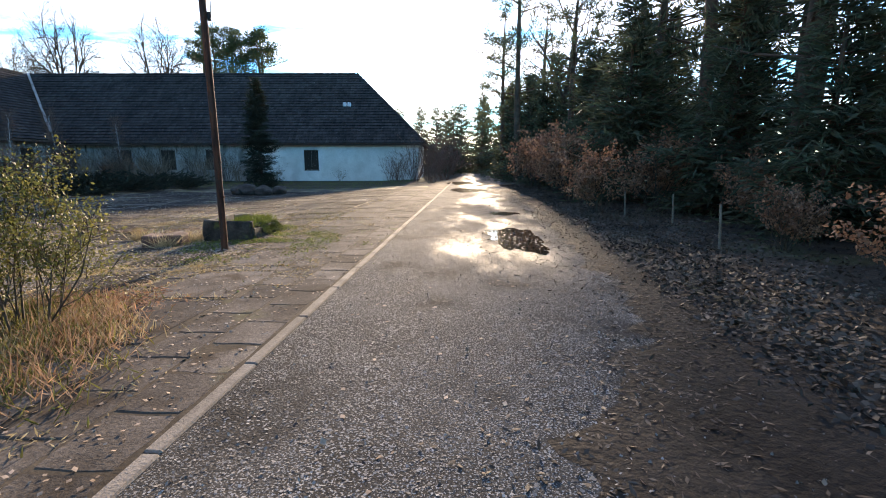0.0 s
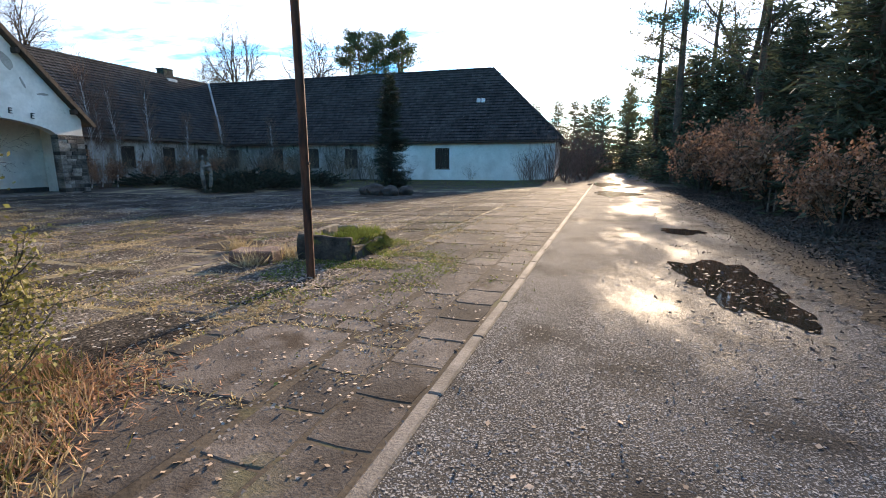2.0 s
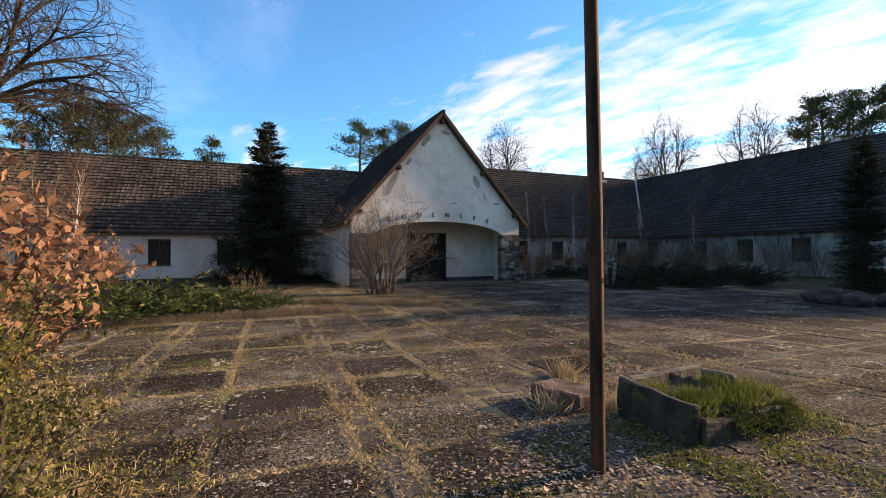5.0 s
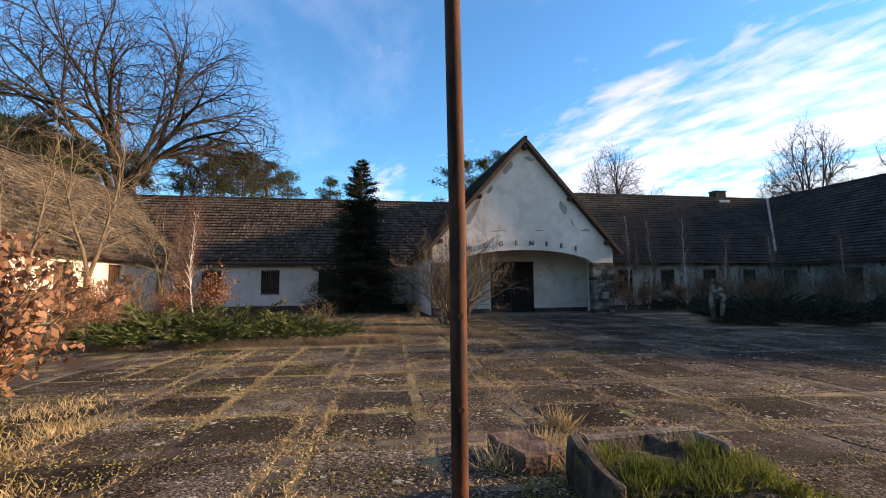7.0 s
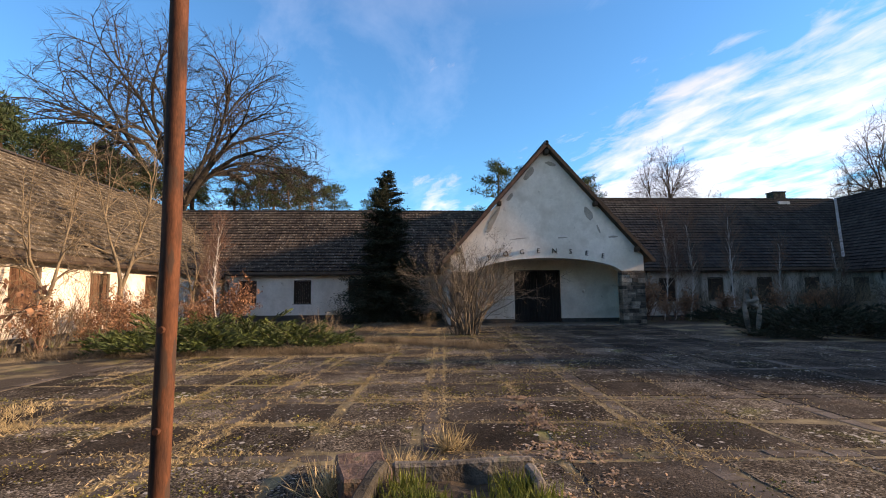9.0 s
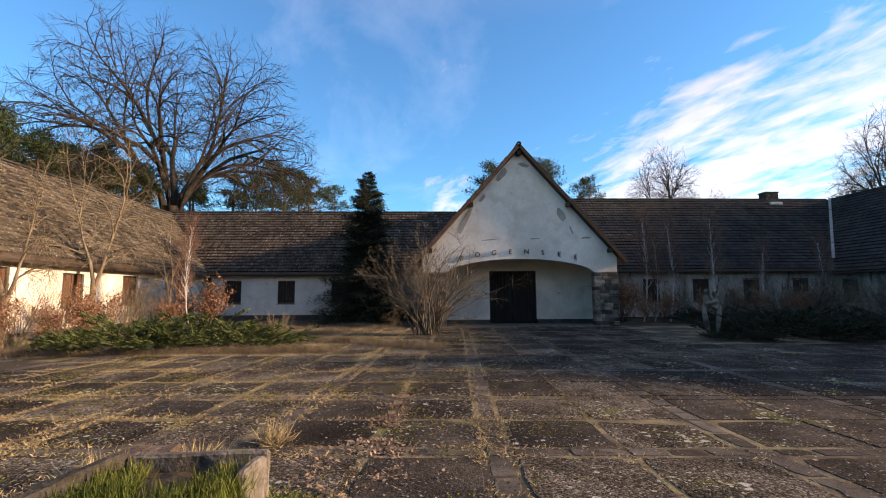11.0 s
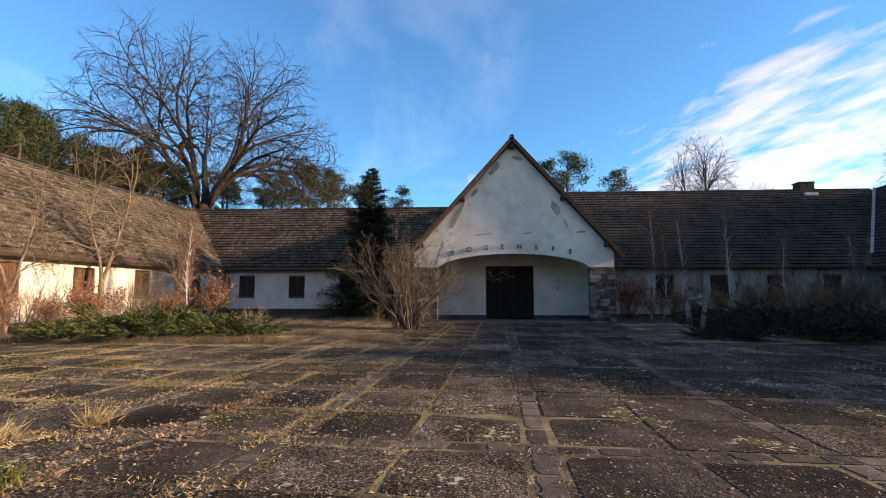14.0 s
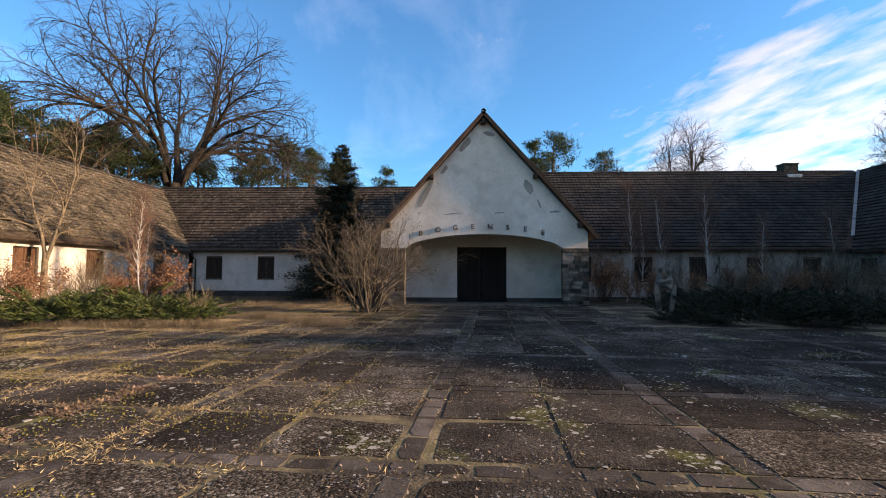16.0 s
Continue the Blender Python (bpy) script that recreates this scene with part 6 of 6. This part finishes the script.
def tufts(name, spots, length, count, mat, label, up=0.75):
    X, Y = [], []
    for x0, y0, r in spots:
        X.append(rng.normal(x0, r * 0.5, count))
        Y.append(rng.normal(y0, r * 0.5, count))
    X, Y = np.concatenate(X), np.concatenate(Y)
    return scatter(name, X, Y, lieV(X, Y) - 0.01, mat, length, 0.01, up, label, "grass", 0.45, 0.6)


tufts("dry_grass", [(-2.9, 3.5, 0.45), (-3.3, 3.2, 0.5), (-3.4, 4.1, 0.4), (-4.2, 3.4, 0.6), (-5.0, 4.0, 0.5), (-7.4, 3.3, 0.5), (-6.4, 3.0, 0.6), (-8.4, 2.6, 0.7)], 0.11, 800, M["grass_dull"], "tall dry grass round the bushes")
tufts("dry_grass", [(-2.8, 3.3, 0.4), (-3.1, 3.8, 0.4), (-3.5, 4.3, 0.4), (-2.7, 2.6, 0.5), (-3.9, 4.5, 0.3)], 0.17, 480, M["bracken"], "flopping red-brown dead bracken by the bushes", 0.5)
tufts("green_grass", [(-3.0, 3.4, 0.5), (-3.5, 3.9, 0.5), (-3.9, 4.4, 0.4), (-2.8, 2.6, 0.6), (-4.4, 3.7, 0.5), (-3.2, 2.0, 0.6)], 0.13, 700, M["leaf_green"], "yellowing grass under the bushes")
n = 1800
x, y = rng.normal(-3.35, 0.3, n), rng.normal(4.2, 0.4, n)
scatter("fallen_leaves", x, y, lieV(x, y) + 0.03, M["leaf_brown"], 0.075, 0.012, 0.15, "red-brown dead leaves and stalks by the bush", "leaves", flat=0.5)
tufts("dry_grass", [(-5.0, 8.2, 0.2), (-4.7, 8.75, 0.2), (-5.45, 8.8, 0.22), (-6.2, 9.3, 0.15)], 0.26, 170, M["grass_dull"], "dry grass about the stone block")
tufts("dry_grass", [(-15.4, y0, 0.55) for y0 in np.arange(-2, 8, 0.7)] + [(-18.9 + 0.4 * i, 7.4 + 0.55 * i, 0.7) for i in range(8)] + [(-24, 6.5, 1.2), (-26, 4, 1.4), (-22, 6, 1.2), (-28, 7, 1.2), (-30, 3, 1.4), (-26, 8.5, 1.2)],
      0.24, 800, M["grass_brown"], "matted dry grass before the planting")
n = 24000
x, y = rng.uniform(-33, -2.5, n), 25.5 + rng.uniform(0, 1, n) ** 0.8 * 16
scatter("lawn_grass", x, y, lieV(x, y) - 0.02, M["grass"], 0.09, 0.014, 0.7, "thin rough lawn along the wing", "grass")
n = 26000
x, y = rng.uniform(-35, -14, n), rng.uniform(-5, 11, n)
scatter("rough_grass", x, y, lieV(x, y) - 0.03, M["grass_brown"], 0.12, 0.013, 0.45, "rough dry grass before the house", "grass")

# ---- paving ----
V, F = sheet([-26 + 0.75 * i for i in range(34)] + [-0.9], [-4 + 1.0 * i for i in range(34)], lambda x, y: lie(x, y) + 0.003 if x < kerb_x(y) - 0.05 else lie(x, y) - 0.03)
court = tagged(new("pavement", mesh_of("pavement", V, F, M["joint"], True)), "court of concrete panels with mossy joints", "pavement", kind="structure")
ys_ = [-4 + 0.5 * i for i in range(64)]
V, F = [], []
for y in ys_:
    V += [(x, y, lie(x, y) + 0.0068) for x in (-2.66, -2.3, -1.9, -1.5, kerb_x(y))]
F = [(j * 5 + i, j * 5 + i + 1, j * 5 + i + 6, j * 5 + i + 5) for j in range(len(ys_) - 1) for i in range(4)]
part("dirt_bed", mesh_of("dirt_bed", V, F, M["dirt"], True), M["dirt"], court)
for i in range(-5, 34):
    y0 = 1.0 * i
    k = part("kerbstone", box((-0.048, 0.004, -0.12), (0.048, 0.996, 0.018), 0.012), M["kerb"], court)
    k.matrix_basis = pose(kerb_x(y0), y0, lie(kerb_x(y0), y0), 0, 0, -math.degrees(math.atan(0.064)) + 0.5 * math.sin(i * 5.1))

rp = random.Random(12)
SLABS = {}


def slab(w, l, mat):
    """Worn panels share a mesh by size, a few shapes of each."""
    key = (round(w, 1), round(l, 1), rp.randrange(3), mat)
    if key not in SLABS:
        ring = []
        for (p, q), (p2, q2) in zip(((-1, -1), (1, -1), (1, 1), (-1, 1)), ((1, -1), (1, 1), (-1, 1), (-1, -1))):
            m = 6 if max(w, l) > 0.7 else 4
            for k in range(m):
                f = k / m
                bite = abs(rp.gauss(0, 0.009)) + (rp.uniform(0.004, 0.04) * min(1.0, min(w, l) - 0.1) if k == 0 else 0) + (rp.uniform(0.01, 0.045) if rp.random() < 0.1 else 0)
                x, y = (p + (p2 - p) * f) * w / 2, (q + (q2 - q) * f) * l / 2
                ring.append((x * (1 - 2 * bite / w * (abs(x) > w * 0.499)), y * (1 - 2 * bite / l * (abs(y) > l * 0.499))))
        b = bmesh.new()
        tiers = [[b.verts.new((x * (1 - d / w), y * (1 - d / l), z)) for x, y in ring] for d, z in ((0.012, 0.0), (0.0, -0.006), (0.0, -0.06))]
        b.faces.new(tiers[0])
        for hi, lo in zip(tiers, tiers[1:]):
            for k in range(len(ring)):
                b.faces.new((hi[k], lo[k], lo[(k + 1) % len(ring)], hi[(k + 1) % len(ring)]))
        me = bpy.data.meshes.new("slab")
        bmesh.ops.recalc_face_normals(b, faces=b.faces)
        b.to_mesh(me)
        b.free()
        me.materials.append(M[mat])
        SLABS[key] = me
    return SLABS[key]


laid = []                                          # u, v, size in u, size in v, material
# two rows of small slabs along the kerb
v = -3.0
while v < 27:
    for row in range(2):
        laid.append((-1.53 - 0.275 - 0.425 * row, v + 0.23 * row, 0.416, 0.492, "slab_plain"))
    v += 0.5
us = [(-3.0, 0.96)]
for k in range(-7, 2):
    c = U0 + PITCH_U * k
    us += [(c, 0.24), (c + PITCH_U / 4 + STRIP / 4, 1.25), (c + PITCH_U * 3 / 4 - STRIP / 4, 1.25)]
vs_ = []
for k in range(-5, 4):
    c = V0 + PITCH_V * k
    vs_ += [(c, 0.24), (c + PITCH_V / 4 + STRIP / 4, 1.23), (c + PITCH_V * 3 / 4 - STRIP / 4, 1.23)]
for u, w in us:
    for v, l in vs_:
        x, y = laid_at(u, v)
        if u + w / 2 > -2.49 or y < 1.0 and x > -6 or (x < -14.6 and y < 6.6) or (x < -17.5 and y < 10.5) or (x < -16 and y > 21):
            continue
        if (w < 0.5) != (l < 0.5):
            n = rp.choice((2, 3, 3))
            for q in range(n):
                d = ((q + 0.5) / n - 0.5) * 1.24
                laid.append((u, v + d, w, 1.2 / n - 0.02, "slab_plain") if w < 0.5 else (u + d, v, 1.2 / n - 0.02, l, "slab_plain"))
        else:
            gap = 0.15 * max(0.0, min(1.0, (13.5 - y) / 6.0)) * rp.uniform(0.5, 1.15) if x < -3 else 0.0
            # past v 14.3 dark panels prevail, painting in the house's shade
            laid.append((u, v, w - gap, l - gap, ("slab_plain" if u > -3.2 else "slab_smooth" if rp.random() < (0.68 if v > 14.3 else 0.3) else "slab") if w > 0.5 else "slab_plain"))
laid.sort(key=lambda r: (r[0] + 3.5) ** 2 * 0.7 + (r[1] - 8.5) ** 2 * 0.5)
for u, v, w, l, mat in laid[:300]:
    x, y = laid_at(u, v)
    s = part("slab", slab(w, l, mat), M[mat], court)
    s.matrix_basis = pose(x, y, lie(x, y) + 0.009 + rp.uniform(-0.002, 0.004), rp.uniform(-0.25, 0.25), rp.uniform(-0.25, 0.25) + math.degrees(math.atan((lie(x - 0.3, y) - lie(x + 0.3, y)) / 0.6)), rp.uniform(-0.9, 0.9) - math.degrees(SKEW))
for mat, name in (("slab_far", "aggregate"), ("slab_far_smooth", "smooth"), ("slab_far_plain", "plain")):
    V, F = [], []
    for u, v, w, l, kind in laid[300:]:
        if {"slab": "slab_far", "slab_smooth": "slab_far_smooth", "slab_plain": "slab_far_plain"}[kind] != mat:
            continue
        h = 0.011 + rp.uniform(-0.003, 0.004)
        b = len(V)
        c = [laid_at(u + p * w / 2 + rp.uniform(-0.015, 0.015), v + q * l / 2 + rp.uniform(-0.015, 0.015)) for p, q in ((-1, -1), (1, -1), (1, 1), (-1, 1))]
        V += [(x, y, lie(x, y) + h) for x, y in c] + [(x, y, lie(x, y) + h - 0.05) for x, y in c]
        F += [(b, b + 1, b + 2, b + 3)] + [(b + i, b + 4 + i, b + 4 + (i + 1) % 4, b + (i + 1) % 4) for i in range(4)]
    tagged(part("slabs", mesh_of("slabs", V, F, M[mat]), M[mat], court), kind="stuff")
